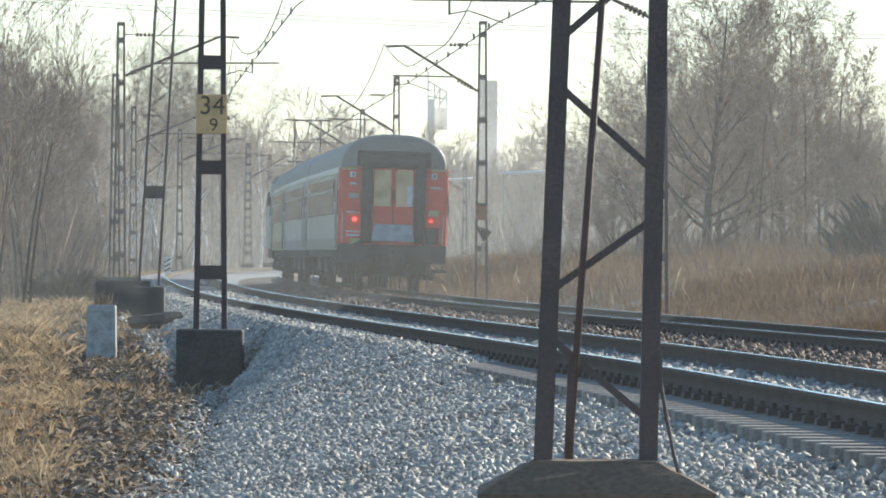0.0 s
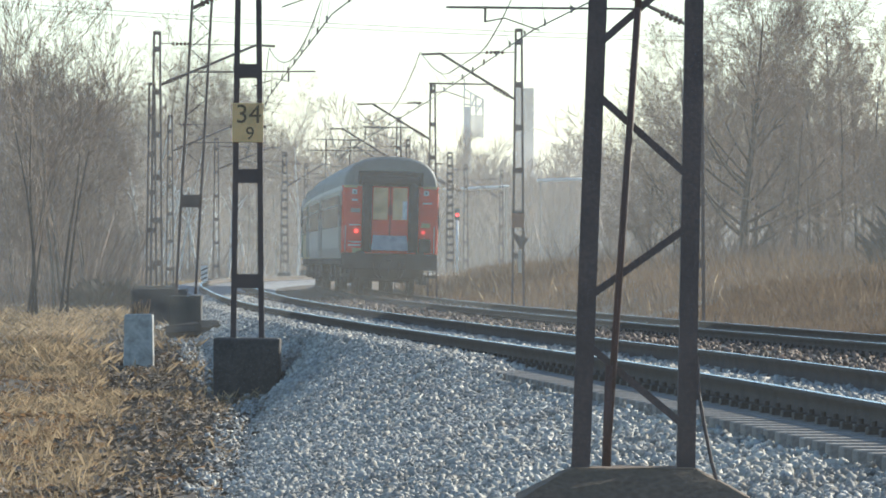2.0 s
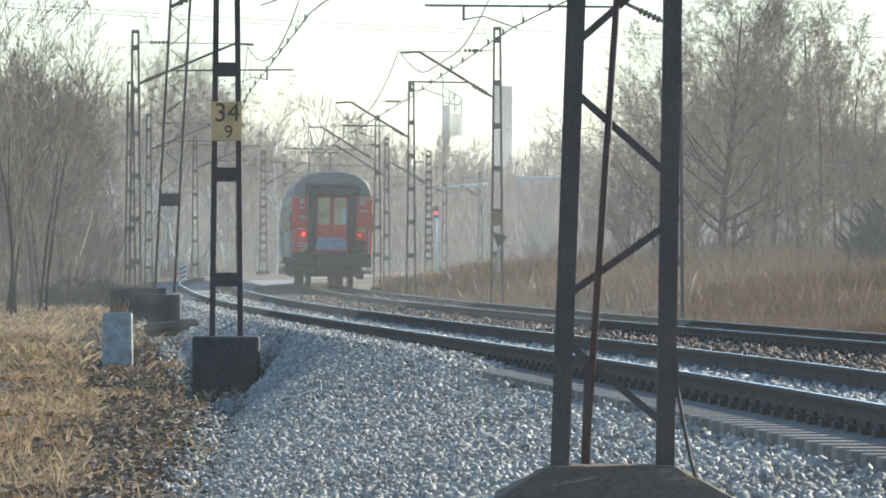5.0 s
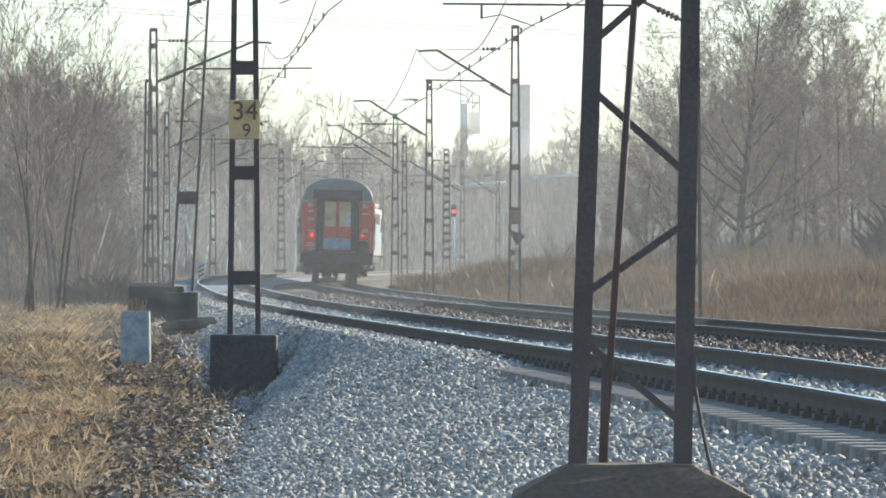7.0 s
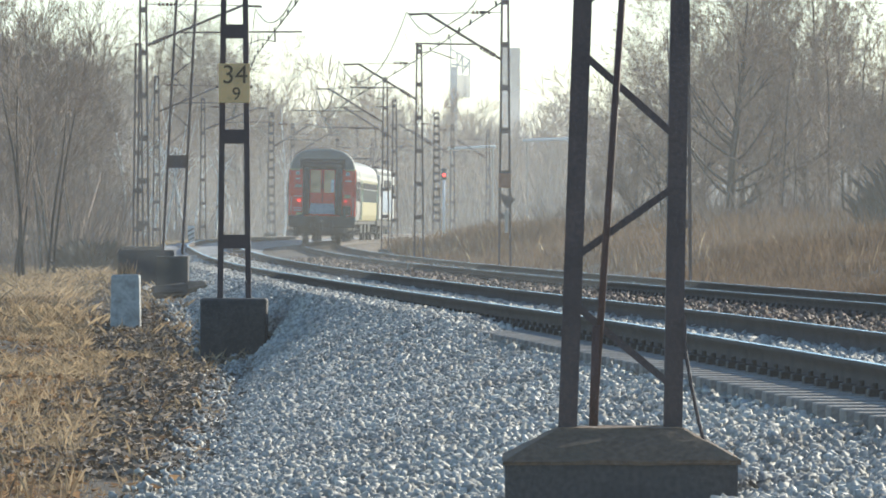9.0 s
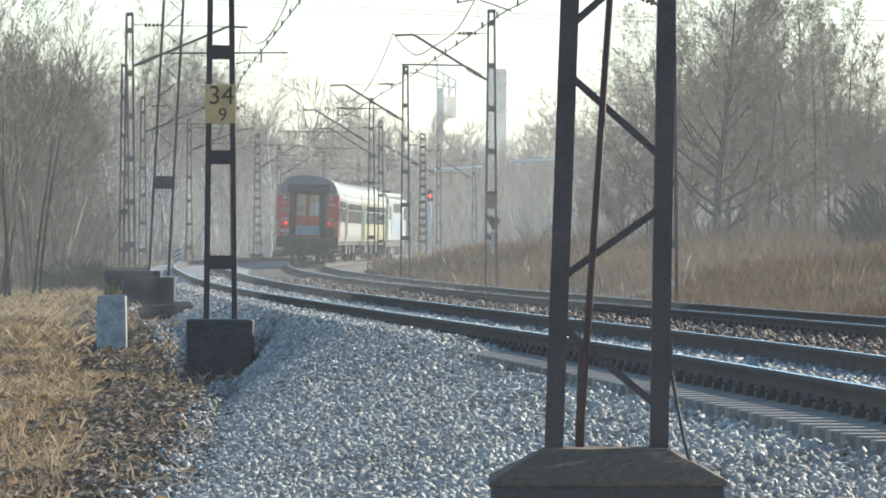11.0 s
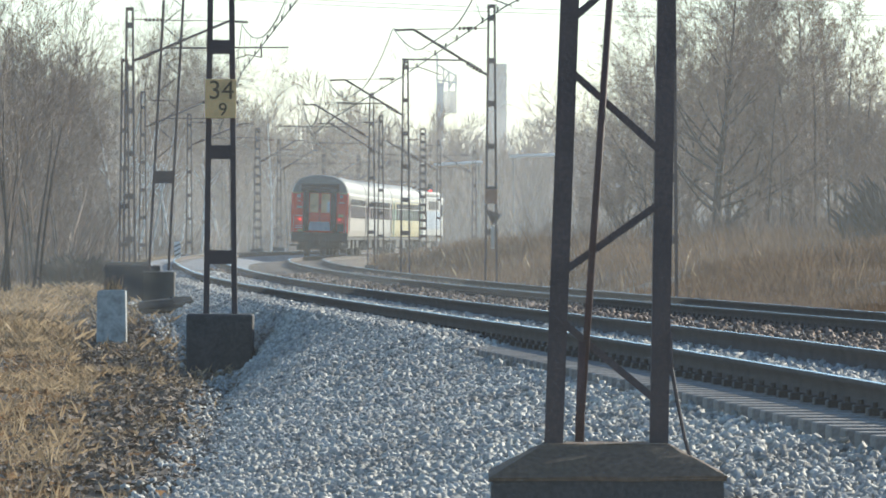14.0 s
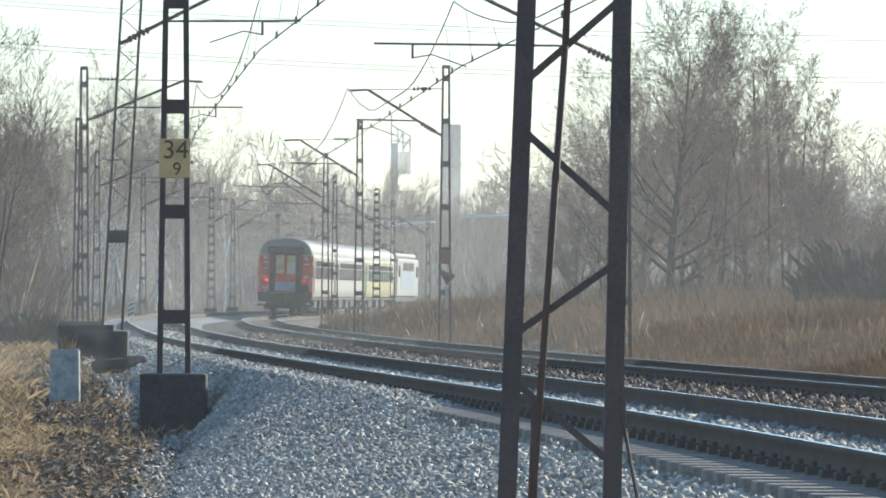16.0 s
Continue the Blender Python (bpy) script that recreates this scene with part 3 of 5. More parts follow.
def near_mast():
    """The broad braced mast close to the camera."""
    ob = thing("lattice_mast", pose(0.79, DEPTH * 18.0, -0.072) @ Matrix.Scale(0.818, 4), "broad dark steel lattice mast on a sloped concrete base", "mast", "masts along the line")
    h, lean = 9.6, 0.24
    for e in (-1, 1):
        bm = B()
        a = 0.33
        b = 0.24
        channel(bm, -e, e * a, e * b + lean, h, 0.115, 0.19, 0.014)
        part("leg", bm, STEEL, ob)
    w = lambda k: (0.33 - 0.09 * k / h)
    c = lambda k: lean * k / h
    knots = [0.27, 0.80, 1.08, 1.54, 1.83, 2.37, 2.66, 3.2, 3.48, 4.0, 4.3, 4.85, 5.1, 5.65, 5.95, 6.5, 6.8, 7.3, 7.6, 8.1]
    side = 1
    for k in range(0, len(knots) - 1, 2):
        z0, z1 = knots[k], knots[k + 1]
        bm = B()
        bar(bm, (side * w(z0) + c(z0), -0.1, z0), (-side * w(z1) + c(z1), -0.1, z1), 0.046, 0.012)
        part("brace", bm, STEEL, ob)
        side = -side
    bm = B()
    bar(bm, (-0.17, -0.16, 0.03), (0.02, -0.16, 2.9), 0.045, n=8)
    bar(bm, (-0.17, -0.16, 0.03), (-0.15, -0.16, 0.66), 0.058, n=8)
    bar(bm, (0.02, -0.16, 2.9), (0.14, -0.16, 6.0), 0.045, n=8)
    part("conduit", bm, STEEL_RED, ob, "thin red-brown steel conduit pipe", True)
    bm = B()
    pts = [(0.40, -0.12, 0.72), (0.405, -0.13, 0.5), (0.44, -0.14, 0.3), (0.49, -0.17, 0.05), (0.52, -0.2, -0.06)]
    for p, q in zip(pts, pts[1:]):
        bar(bm, p, q, 0.024, n=6)
    part("earth_cable", bm, STEEL, ob, "bent earthing cable")
    bm = B()
    prof = [(0.72, 0.6, -1.3), (0.72, 0.6, -0.19), (0.70, 0.58, -0.17), (0.40, 0.26, 0.0), (0.38, 0.24, 0.01)]
    rings = []
    for hx, hy, z in prof:
        rings.append([bm.verts.new((sx * hx, sy * hy, z)) for sx, sy in ((-1, -1), (1, -1), (1, 1), (-1, 1))])
    for r, s in zip(rings, rings[1:]):
        for i in range(4):
            bm.faces.new((r[i], r[(i + 1) % 4], s[(i + 1) % 4], s[i]))
    bm.faces.new(rings[-1])
    bmesh.ops.bevel(bm, geom=[e for e in bm.edges], offset=0.012, segments=1, affect="EDGES")
    for v in bm.verts:
        v.co += Vector((random.uniform(-1, 1), random.uniform(-1, 1), random.uniform(-1, 1))) * 0.004
    # darker than the cap: the shade on the sides is put into the colour
    fd = part("foundation", bm, CONCRETE_DARK, ob, "concrete foundation block with its shade put into the colour")
    bm = B()
    ring = [[bm.verts.new((sx * hx, sy * hy, z)) for sx, sy in ((-1, -1), (1, -1), (1, 1), (-1, 1))] for hx, hy, z in ((0.735, 0.615, -0.2), (0.735, 0.615, -0.172), (0.4, 0.26, 0.012), (0.37, 0.23, 0.02))]
    for r, q in zip(ring, ring[1:]):
        for i in range(4):
            bm.faces.new((r[i], r[(i + 1) % 4], q[(i + 1) % 4], q[i]))
    bm.faces.new(ring[-1])
    bm.faces.new(list(reversed(ring[0])))
    bmesh.ops.subdivide_edges(bm, edges=bm.edges[:], cuts=4, use_grid_fill=True)
    for v in bm.verts:
        v.co += Vector((random.uniform(-1, 1), random.uniform(-1, 1), random.uniform(-1, 1))) * 0.006
    part("cap", bm, CONCRETE_CAP, fd, "sloped brown concrete cap")


near_mast()


# ---- overhead wires ----
def wire_object(name, lines, r, label, parent=None):
    v, f = [], []
    for line in lines:
        pts = [Vector(p) for p in line]
        base = len(v)
        for i, p in enumerate(pts):
            d = (pts[min(i + 1, len(pts) - 1)] - pts[max(i - 1, 0)]).normalized()
            a = d.orthogonal().normalized()
            b = d.cross(a)
            for k in range(4):
                t = k * math.pi / 2
                v.append(p + (a * math.cos(t) + b * math.sin(t)) * r)
        for i in range(len(pts) - 1):
            for k in range(4):
                f.append((base + i * 4 + k, base + i * 4 + (k + 1) % 4, base + i * 4 + 4 + (k + 1) % 4, base + i * 4 + 4 + k))
    ob = mesh_np(name, v, f, WIRE, parent)
    return ob if parent else tagged(ob, label, "overhead wire")


def catenary(supports):
    """Contact and messenger wire over supports (scale, y, contact x, contact z, messenger x, messenger z)."""
    supports = [(y * s, a * s, 1 + (b - 1) * s, c * s, 1 + (d - 1) * s) for s, y, a, b, c, d in supports]
    con, mes, drop = [], [], []
    for a, b in zip(supports, supports[1:]):
        n = max(12, int((b[0] - a[0]) / 1.6))
        sag = 1.2 if b[0] - a[0] > 20 else 0.8
        for k in range(n + 1):
            t = k / n
            y, xc, zc, xm, zm = (p + (q - p) * t for p, q in zip(a, b))
            zm = max(zm - 4 * t * (1 - t) * sag, zc + 0.12)
            con.append((xc, DEPTH * y, zc))
            mes.append((xm, DEPTH * y, zm))
            if 0 < k < n and k % 2:
                drop.append([(xc, DEPTH * y, zc), (xm, DEPTH * y, zm)])
    wire_object("contact_wire", [con], 0.013, "copper contact wire hanging over the track")
    carrier = wire_object("messenger_wire", [mes], 0.013, "sagging messenger wire over the track")
    for line in drop:
        dr = wire_object("dropper", [line], 0.006, "", carrier)
        bm = B()
        bar(bm, Vector(line[0]) - Vector((0, 0, 0.03)), Vector(line[0]) + Vector((0, 0, 0.09)), 0.045, n=6)
        part("clamp", bm, WIRE, dr)


catenary([(1, 12, 4.0, 5.36, 4.1, 7.0), (1, 62, -2.63, 5.36, -2.45, 7.0), (0.78, 117, -7.05, 6.5, -7.05, 8.1), (0.78, 182, -12.2, 6.3, -12.3, 7.9), (0.83, 214, -12.2, 6.3, -12.3, 7.9),
          (0.86, 238.5, -10.0, 6.3, -10.0, 7.9), (0.80, 266, -9.7, 6.3, -9.9, 7.9), (0.726, 310, -8.0, 6.3, -8.1, 7.9), (0.715, 330, -5.6, 6.3, -5.6, 7.9)])
catenary([(0.78, 12, 9.0, 6.3, 8.9, 7.9), (0.78, 47, 5.1, 6.3, 5.0, 7.9), (0.78, 81, 1.21, 6.34, 1.05, 7.85), (0.78, 117, -1.48, 6.5, -2.0, 8.0), (0.78, 151, -5.1, 6.15, -5.5, 7.9),
          (0.78, 185, -7.5, 6.3, -7.9, 7.9), (0.78, 219, -7.9, 6.3, -8.3, 7.9), (0.78, 245, -5.0, 6.3, -5.3, 7.9), (0.78, 274, -4.5, 6.3, -4.9, 7.9), (0.78, 295, -1.2, 6.3, -1.4, 7.9)])
# high-voltage line across the sky
for z in (39.1, 38.4, 45.8, 45.1):
    pts = [(x, DEPTH * 560, z - 0.0368 * x + 1.2 * ((x / 70.0) ** 2 - 1)) for x in range(-140, 141, 14)]
    wire_object("power_cable", [pts], 0.05, "distant high-voltage cable crossing the sky")


# ---- small trackside things ----
st = thing("marker_stone", pose(-5.15, DEPTH * 53.0, -0.55) @ Matrix.Scale(0.88, 4), "whitewashed squat stone marker post in dry grass", "marker stone")
bm = B()
box(bm, -0.26, 0.26, -0.2, 0.2, -0.2, 0.84, 0.04)
for v in bm.verts:
    v.co.x *= 1 - 0.06 * (v.co.z > 0.5)
    v.co += Vector((random.uniform(-1, 1), random.uniform(-1, 1), random.uniform(-1, 1))) * 0.01
part("post", bm, WHITEWASH, st)
bm = B()
for k in range(46):
    x, y, h = random.uniform(-0.12, 0.18), random.uniform(-0.1, 0.15), random.uniform(0.08, 0.3)
    a = Vector((x, y, 0.8))
    b = a + Vector((random.uniform(-0.12, 0.12), random.uniform(-0.08, 0.08), h))
    bar(bm, a, b, 0.014, 0.004, n=3)
tagged(part("dry_tuft", bm, GRASS, st, "dry grass tuft on top"), kind="stuff")

sg = thing("warning_board", pose(-13.75, DEPTH * 175.0, -0.2) @ Matrix.Scale(1.15, 4), "white warning board with black diagonal stripes beside the rails", "sign")
bm = B()
box(bm, -0.14, 0.14, -0.01, 0.01, 0.05, 0.82, 0.004)
bd = part("board", bm, WHITE, sg)
for z in (0.28, 0.48, 0.68):
    bm = B()
    bar(bm, (-0.14, -0.013, z - 0.09), (0.14, -0.013, z + 0.05), 0.07, 0.004)
    for v in bm.verts:
        v.co.x = max(-0.138, min(0.138, v.co.x))
        v.co.y = -0.018 if v.co.y < -0.013 else -0.012
    part("stripe", bm, INK, bd)
bm = B()
box(bm, -0.03, 0.03, 0.012, 0.06, -0.6, 0.6)
part("post", bm, STEEL, sg)

sig = thing("railway_signal", pose(-1.69, DEPTH * 262.0, 0.2), "slim white railway signal post showing red", "railway signal")
bm = B()
bar(bm, (0, 0, -0.4), (0, 0, 4.0), 0.2, n=10)
part("post", bm, WHITE, sig, "white signal post", True)
bm = B()
box(bm, -0.2, 0.2, -0.1, 0.12, 3.85, 4.75, 0.05)
hd = part("signal_head", bm, INK, sig, "black signal head")
bm = B()
bmesh.ops.create_cone(bm, cap_ends=True, segments=16, radius1=0.13, radius2=0.13, depth=0.06, matrix=Matrix.Translation((0, -0.13, 4.25)) @ Matrix.Rotation(radians(90), 4, "X"))
part("red_lens", bm, RED_LAMP, hd, "lit red signal lens")


# ---- distance: pit-head tower and grey shaft ----
tw = thing("headframe_tower", pose(-3.0, DEPTH * 1250, 0), "hazy pit-head tower with a bright panel above the woods", "tower")
bm = B()
box(bm, -2.9, -0.3, -2, 2, 0, 56)
part("shaft", bm, BRICK_TOWER, tw)
bm = B()
box(bm, -0.2, 4.3, -2.4, -1.9, 45.2, 53)
part("panel", bm, TOWER_PANEL, tw, "white panel made translucent to look sunlit")
for p, q in (((-2.7, 0, 56), (-2.7, 0, 66)), ((-0.4, 0, 56), (-0.4, 0, 61)), ((4.0, 0, 45), (4.0, 0, 59)), ((-2.7, 0, 62.5), (4.0, 0, 58.5)), ((-2.7, 0, 57), (4.0, 0, 56)), ((-0.4, 0, 56), (1.5, 0, 60)), ((1.5, 0, 54), (4.0, 0, 58)), ((1.5, 0, 53), (1.5, 0, 60))):
    bm = B()
    bar(bm, p, q, 0.5)
    part("strut", bm, BRICK_TOWER, tw)
pb = thing("pipe_bridge", pose(0, DEPTH * 334, 0), "pale pipe bridge on thin posts before the far wood", "bridge")
bm = B()
bar(bm, (-1.8, 0, 7.9), (2.8, 0, 8.15), 0.28, n=10)
part("pipe", bm, WHITE, pb, "pale pipe", True)
bm = B()
bar(bm, (5.4, 0, 8.7), (10.5, 0, 8.9), 0.3, n=10)
part("pipe", bm, WHITE, pb, "pale pipe", True)
for x, h in ((-1.5, 7.9), (2.5, 8.1), (5.8, 8.7), (10.0, 8.9)):
    bm = B()
    bar(bm, (x, 0, -0.5), (x, 0, h), 0.18, n=8)
    part("post", bm, CONCRETE, pb)
sh = thing("concrete_shaft", pose(8.8, DEPTH * 700, 0), "plain grey concrete shaft far behind the trees", "tower")
bm = B()
box(bm, -1.9, 1.9, -1.9, 1.9, 0, 35.6, 0.2)
part("shaft", bm, CONCRETE, sh)


# ---- train ----
def hull_profile():
    """Right half of the coach's cross-section, from the sill up to the roof's ridge."""
    pts = [(1.36, 1.05), (1.41, 1.35), (1.415, 2.4), (1.40, 3.05), (1.36, 3.2)]
    for k in range(1, 9):
        a = k / 8 * math.pi / 2
        pts.append((1.36 * math.cos(a) ** 0.75, 3.2 + 0.85 * math.sin(a) ** 0.9) if k < 8 else (0.0, 4.05))
    return pts


def hull(bm, length, z0, z1, inset=0.0, close=True):
    """Body shell between two heights along y."""
    prof = [p for p in hull_profile() if z0 - 1e-6 <= p[1] <= z1 + 1e-6]
    full = prof + [(-x, z) for x, z in reversed(prof) if x > 1e-6]
    rings = []
    for y in (0.0, length):
        rings.append([bm.verts.new((x - math.copysign(inset, x) * (x != 0), y, z)) for x, z in full])
    n = len(full)
    for i in range(n - 1):
        bm.faces.new((rings[0][i], rings[0][i + 1], rings[1][i + 1], rings[1][i]))
    if close:
        bm.faces.new(list(reversed(rings[0])))
        bm.faces.new(rings[1])
    return bm


def bogie(name, y, parent, axles=2, base=2.5):
    bm = B()
    for sx in (-1, 1):
        box(bm, sx * 1.0 - 0.08, sx * 1.0 + 0.08, y - base / 2 - 0.5, y + base / 2 + 0.5, 0.42, 0.72, 0.04)
        for d in (-0.35, 0.35):
            bar(bm, (sx * 1.05, y + d, 0.45), (sx * 1.05, y + d, 0.95), 0.2, n=10)
        for d in (-base / 2, base / 2):
            box(bm, sx * 1.08 - 0.12, sx * 1.08 + 0.12, y + d - 0.17, y + d + 0.17, 0.32, 0.62, 0.04)
    box(bm, -1.0, 1.0, y - 0.25, y + 0.25, 0.45, 0.8, 0.03)
    for d in (-1, 1):
        box(bm, -0.98, 0.98, y + d * (base / 2 + 0.62) - 0.08, y + d * (base / 2 + 0.62) + 0.08, 0.48, 0.85, 0.03)
    bg = part(name, bm, UNDER, parent, "dusty steel bogie")
    for d in (-base / 2, base / 2):
        bm = B()
        for sx in (-0.75, 0.75):
            bar(bm, (sx - 0.065, y + d, 0.46), (sx + 0.065, y + d, 0.46), 0.92, n=24)
            bar(bm, (sx - math.copysign(0.09, sx), y + d, 0.46), (sx - math.copysign(0.06, sx), y + d, 0.46), 0.98, n=24)
        bar(bm, (-0.75, y + d, 0.46), (0.75, y + d, 0.46), 0.16, n=10)
        part("wheelset", bm, UNDER, bg)


def buffer_pair(y, out, parent):
    for sx in (-0.875, 0.875):
        bm = B()
        bar(bm, (sx, y, 1.05), (sx, y + out * 0.45, 1.05), 0.2, n=12)
        bar(bm, (sx, y + out * 0.45, 1.05), (sx, y + out * 0.62, 1.05), 0.14, n=12)
        bar(bm, (sx, y + out * 0.6, 1.05), (sx, y + out * 0.64, 1.05), 0.46, n=20)
        part("buffer", bm, UNDER, parent, "round steel buffer")


def coach(lower, band, upper, last=False, label="", end_mat=None):
    """A 24.5 m coach, tail at y=0, riding along +y."""
    L = 24.2
    ob = thing("railway_coach", Matrix(), label, "railway coach", "cars of the train")
    bm = B()
    hull(bm, L, 1.05, 3.2)
    for v in bm.verts:
        v.co.y = 0.1 if v.co.y < 1 else L - 0.1
    body = part("body", bm, lower, ob)
    bm = B()
    hull(bm, L, 3.2, 4.05, close=False)
    for v in bm.verts:
        v.co.y = max(v.co.y, 0.12)
    rim = [v.co.copy() for v in bm.verts]
    ends = [[bm.verts.new(c) for c in rim if (c.y > 1) == far] for far in (False, True)]
    bm.faces.new(list(reversed(ends[0])))
    bm.faces.new(ends[1])
    part("roof", bm, ROOF_GREY, ob, "grey rounded roof", True)
    for sx in (-1, 1):
        bm = B()
        box(bm, sx * 1.424 - 0.012, sx * 1.424 + 0.012, 0.06, L - 0.06, 1.98, 2.6)
        part("colour_band", bm, band, body, "dark window band")
        bm = B()
        box(bm, sx * 1.415 - 0.014, sx * 1.415 + 0.014, 0.03, L - 0.03, 3.02, 3.1)
        part("cantrail", bm, upper, body, "pale strip under the roof")
        y = 3.0
        while y < L - 3.4:
            bm = B()
            box(bm, sx * 1.437 - 0.012, sx * 1.437 + 0.012, y, y + 1.3, 1.98, 2.92, 0.01)
            wd = part("window", bm, GLASS, body)
            bm = B()
            box(bm, sx * 1.447 - 0.012, sx * 1.447 + 0.012, y, y + 1.3, 2.58, 2.63)
            part("window_bar", bm, COACH_WHITE, wd)
            y += 1.9
        for y in (0.75, L - 1.55):
            bm = B()
            box(bm, sx * 1.43 - 0.015, sx * 1.43 + 0.015, y, y + 0.8, 1.1, 3.0, 0.02)
            dr = part("door", bm, band if band is not COACH_MAROON else lower, body, "folding entrance door")
            bm = B()
            box(bm, sx * 1.447 - 0.01, sx * 1.447 + 0.01, y + 0.2, y + 0.6, 2.0, 2.85, 0.02)
            part("door_window", bm, GLASS, dr)
            bm = B()
            bar(bm, (sx * 1.47, y - 0.08, 1.3), (sx * 1.47, y - 0.08, 2.3), 0.035, n=6)
            part("handrail", bm, COACH_WHITE, dr)
            bm = B()
            box(bm, sx * 1.30 - 0.15, sx * 1.30 + 0.15, y, y + 0.8, 0.55, 0.6)
            box(bm, sx * 1.30 - 0.15, sx * 1.30 + 0.15, y, y + 0.8, 0.8, 0.85)
            part("footstep", bm, UNDER, dr)
    bm = B()
    box(bm, -1.3, 1.3, 0.25, L - 0.25, 0.85, 1.06, 0.03)
    box(bm, -1.2, 1.2, 6.2, 9.0, 0.42, 0.9, 0.05)
    box(bm, -1.2, 1.2, 12.0, 13.6, 0.38, 0.9, 0.05)
    box(bm, -1.25, 1.25, 15.5, 17.6, 0.45, 0.9, 0.05)
    part("underframe", bm, UNDER, ob, "dark underframe with equipment boxes")
    bogie("bogie", 3.2, ob)
    bogie("bogie", L - 3.2, ob)
    buffer_pair(0.1, -1, ob)
    buffer_pair(L - 0.1, 1, ob)
    for y, s in ((0, -1), (L, 1)):
        # gangway: rubber columns and a top roll
        bm = B()
        for sx in (-1, 1):
            bar(bm, (sx * 0.68, y + s * 0.14, 1.25), (sx * 0.68, y + s * 0.14, 3.25), 0.3, n=16)
        bar(bm, (-0.83, y + s * 0.14, 3.32), (0.83, y + s * 0.14, 3.32), 0.3, n=16)
        part("gangway_bellows", bm, RUBBER, ob, "black rubber gangway surround", True)
    if last:
        coach_tail(ob, body)
    return ob


def coach_tail(ob, body):
    """The red end wall of the last coach."""
    bm = B()
    prof = [p for p in hull_profile() if p[1] <= 3.2]
    box(bm, -1.3, 1.3, -0.03, 0.12, 1.2, 3.18)
    for sx in (-1, 1):
        bar(bm, (sx * 1.3, 0.085, 1.2), (sx * 1.3, 0.085, 3.18), 0.23, n=24)
    wall = part("end_wall", bm, COACH_RED, ob, "bright red end wall")
    bm = B()
    hp = [p for p in hull_profile() if p[1] >= 3.19]
    rings = []
    for y, k in ((-0.05, 0.90), (-0.02, 0.955), (0.04, 0.99), (0.13, 1.004)):
        pts = [(x * (0.5 + 0.5 * k), 3.19 + (z - 3.19) * k) for x, z in hp]
        rings.append([bm.verts.new((x, y, z)) for x, z in pts] + [bm.verts.new((-x, y, z)) for x, z in reversed(pts) if x > 1e-6])
    bm.faces.new(list(reversed(rings[0])))
    for r, q in zip(rings, rings[1:]):
        for i in range(len(r) - 1):
            bm.faces.new((r[i], r[i + 1], q[i + 1], q[i]))
    bmesh.ops.recalc_face_normals(bm, faces=bm.faces[:])
    part("roof_end", bm, ROOF_GREY, ob, "grey roof end")
    bm = B()
    box(bm, -0.95, 0.95, -0.10, -0.03, 3.22, 3.62, 0.04)
    part("hood", bm, RUBBER, ob, "dark hood over the gangway")
    for sx in (-1, 1):
        bm = B()
        box(bm, sx * 1.16 - 0.2, sx * 1.16 + 0.2, -0.045, -0.032, 3.12, 3.19)
        part("trim_strip", bm, COACH_YELLOW, wall, "thin yellow strip")
    bm = B()
    box(bm, -0.56, 0.56, -0.07, -0.032, 1.4, 3.2)
    door = part("gangway_door", bm, COACH_RED, wall, "double red gangway door")
    # panes whose colour imitates the bright interior behind
    for x0, x1 in ((-0.5, -0.07), (0.07, 0.5)):
        bm = B()
        box(bm, x0, x1, -0.086, -0.072, 2.2, 3.14, 0.01)
        part("door_window", bm, LIT_PANE, door, "door window painted as a warm lit interior")
    # bright gleam in the right pane, done as a white-painted strip
    bm = B()
    box(bm, 0.36, 0.5, -0.1, -0.09, 2.22, 2.75)
    part("window_light", bm, WHITE, door, "white strip painted as light in the door window")
    bm = B()
    box(bm, -0.012, 0.012, -0.09, -0.072, 1.4, 3.18)
    part("door_seam", bm, UNDER, door)
    for sx in (-0.04, 0.04):
        bm = B()
        bar(bm, (sx, -0.1, 2.35), (sx, -0.1, 2.6), 0.025, n=6)
        part("door_handle", bm, UNDER, door)
    bm = B()
    box(bm, -0.55, 0.55, -0.3, -0.26, 1.3, 1.74, 0.02)
    for v in bm.verts:
        if v.co.z > 1.6:
            v.co.x *= 0.9
    part("bridge_plate", bm, BLUE_GREY, ob, "folded blue-grey gangway bridge plate")
    # lamps, signs and yellow plates
    for sx, m, lab in ((-0.98, RED_LAMP, "lit red tail lamp"), (0.98, RED_LENS, "dimly lit red tail lamp")):
        bm = B()
        bar(bm, (sx, -0.03, 1.85), (sx, -0.08, 1.85), 0.105, n=16)
        part("tail_lamp", bm, m, ob, lab)
    for sx in (-1.05, 1.05):
        bm = B()
        box(bm, sx - 0.075, sx + 0.075, -0.042, -0.031, 2.93, 3.07)
        sgn = part("class_sign", bm, WHITE, wall, "small white square sign")
        bm = B()
        box(bm, sx - 0.02, sx + 0.03, -0.046, -0.043, 2.96, 3.04)
        part("mark", bm, INK, sgn)
    for x0, x1, z0, z1, m in ((-1.2, -0.85, 1.42, 1.46, WHITE), (-1.2, -0.8, 1.52, 1.55, WHITE), (-1.2, -0.85, 2.02, 2.05, WHITE), (-1.15, -0.88, 2.4, 2.52, COACH_CREAM), (-1.13, -0.95, 2.74, 2.79, WHITE),
                              (0.95, 1.22, 2.68, 2.72, WHITE), (0.92, 1.18, 1.98, 2.12, COACH_YELLOW), (-1.08, -0.8, 1.22, 1.36, COACH_YELLOW)):
        bm = B()
        box(bm, x0, x1, -0.042, -0.031, z0, z1)
        part("marking", bm, m, wall)
    bm = B()
    box(bm, 0.85, 1.2, -0.12, -0.03, 1.25, 1.66, 0.03)
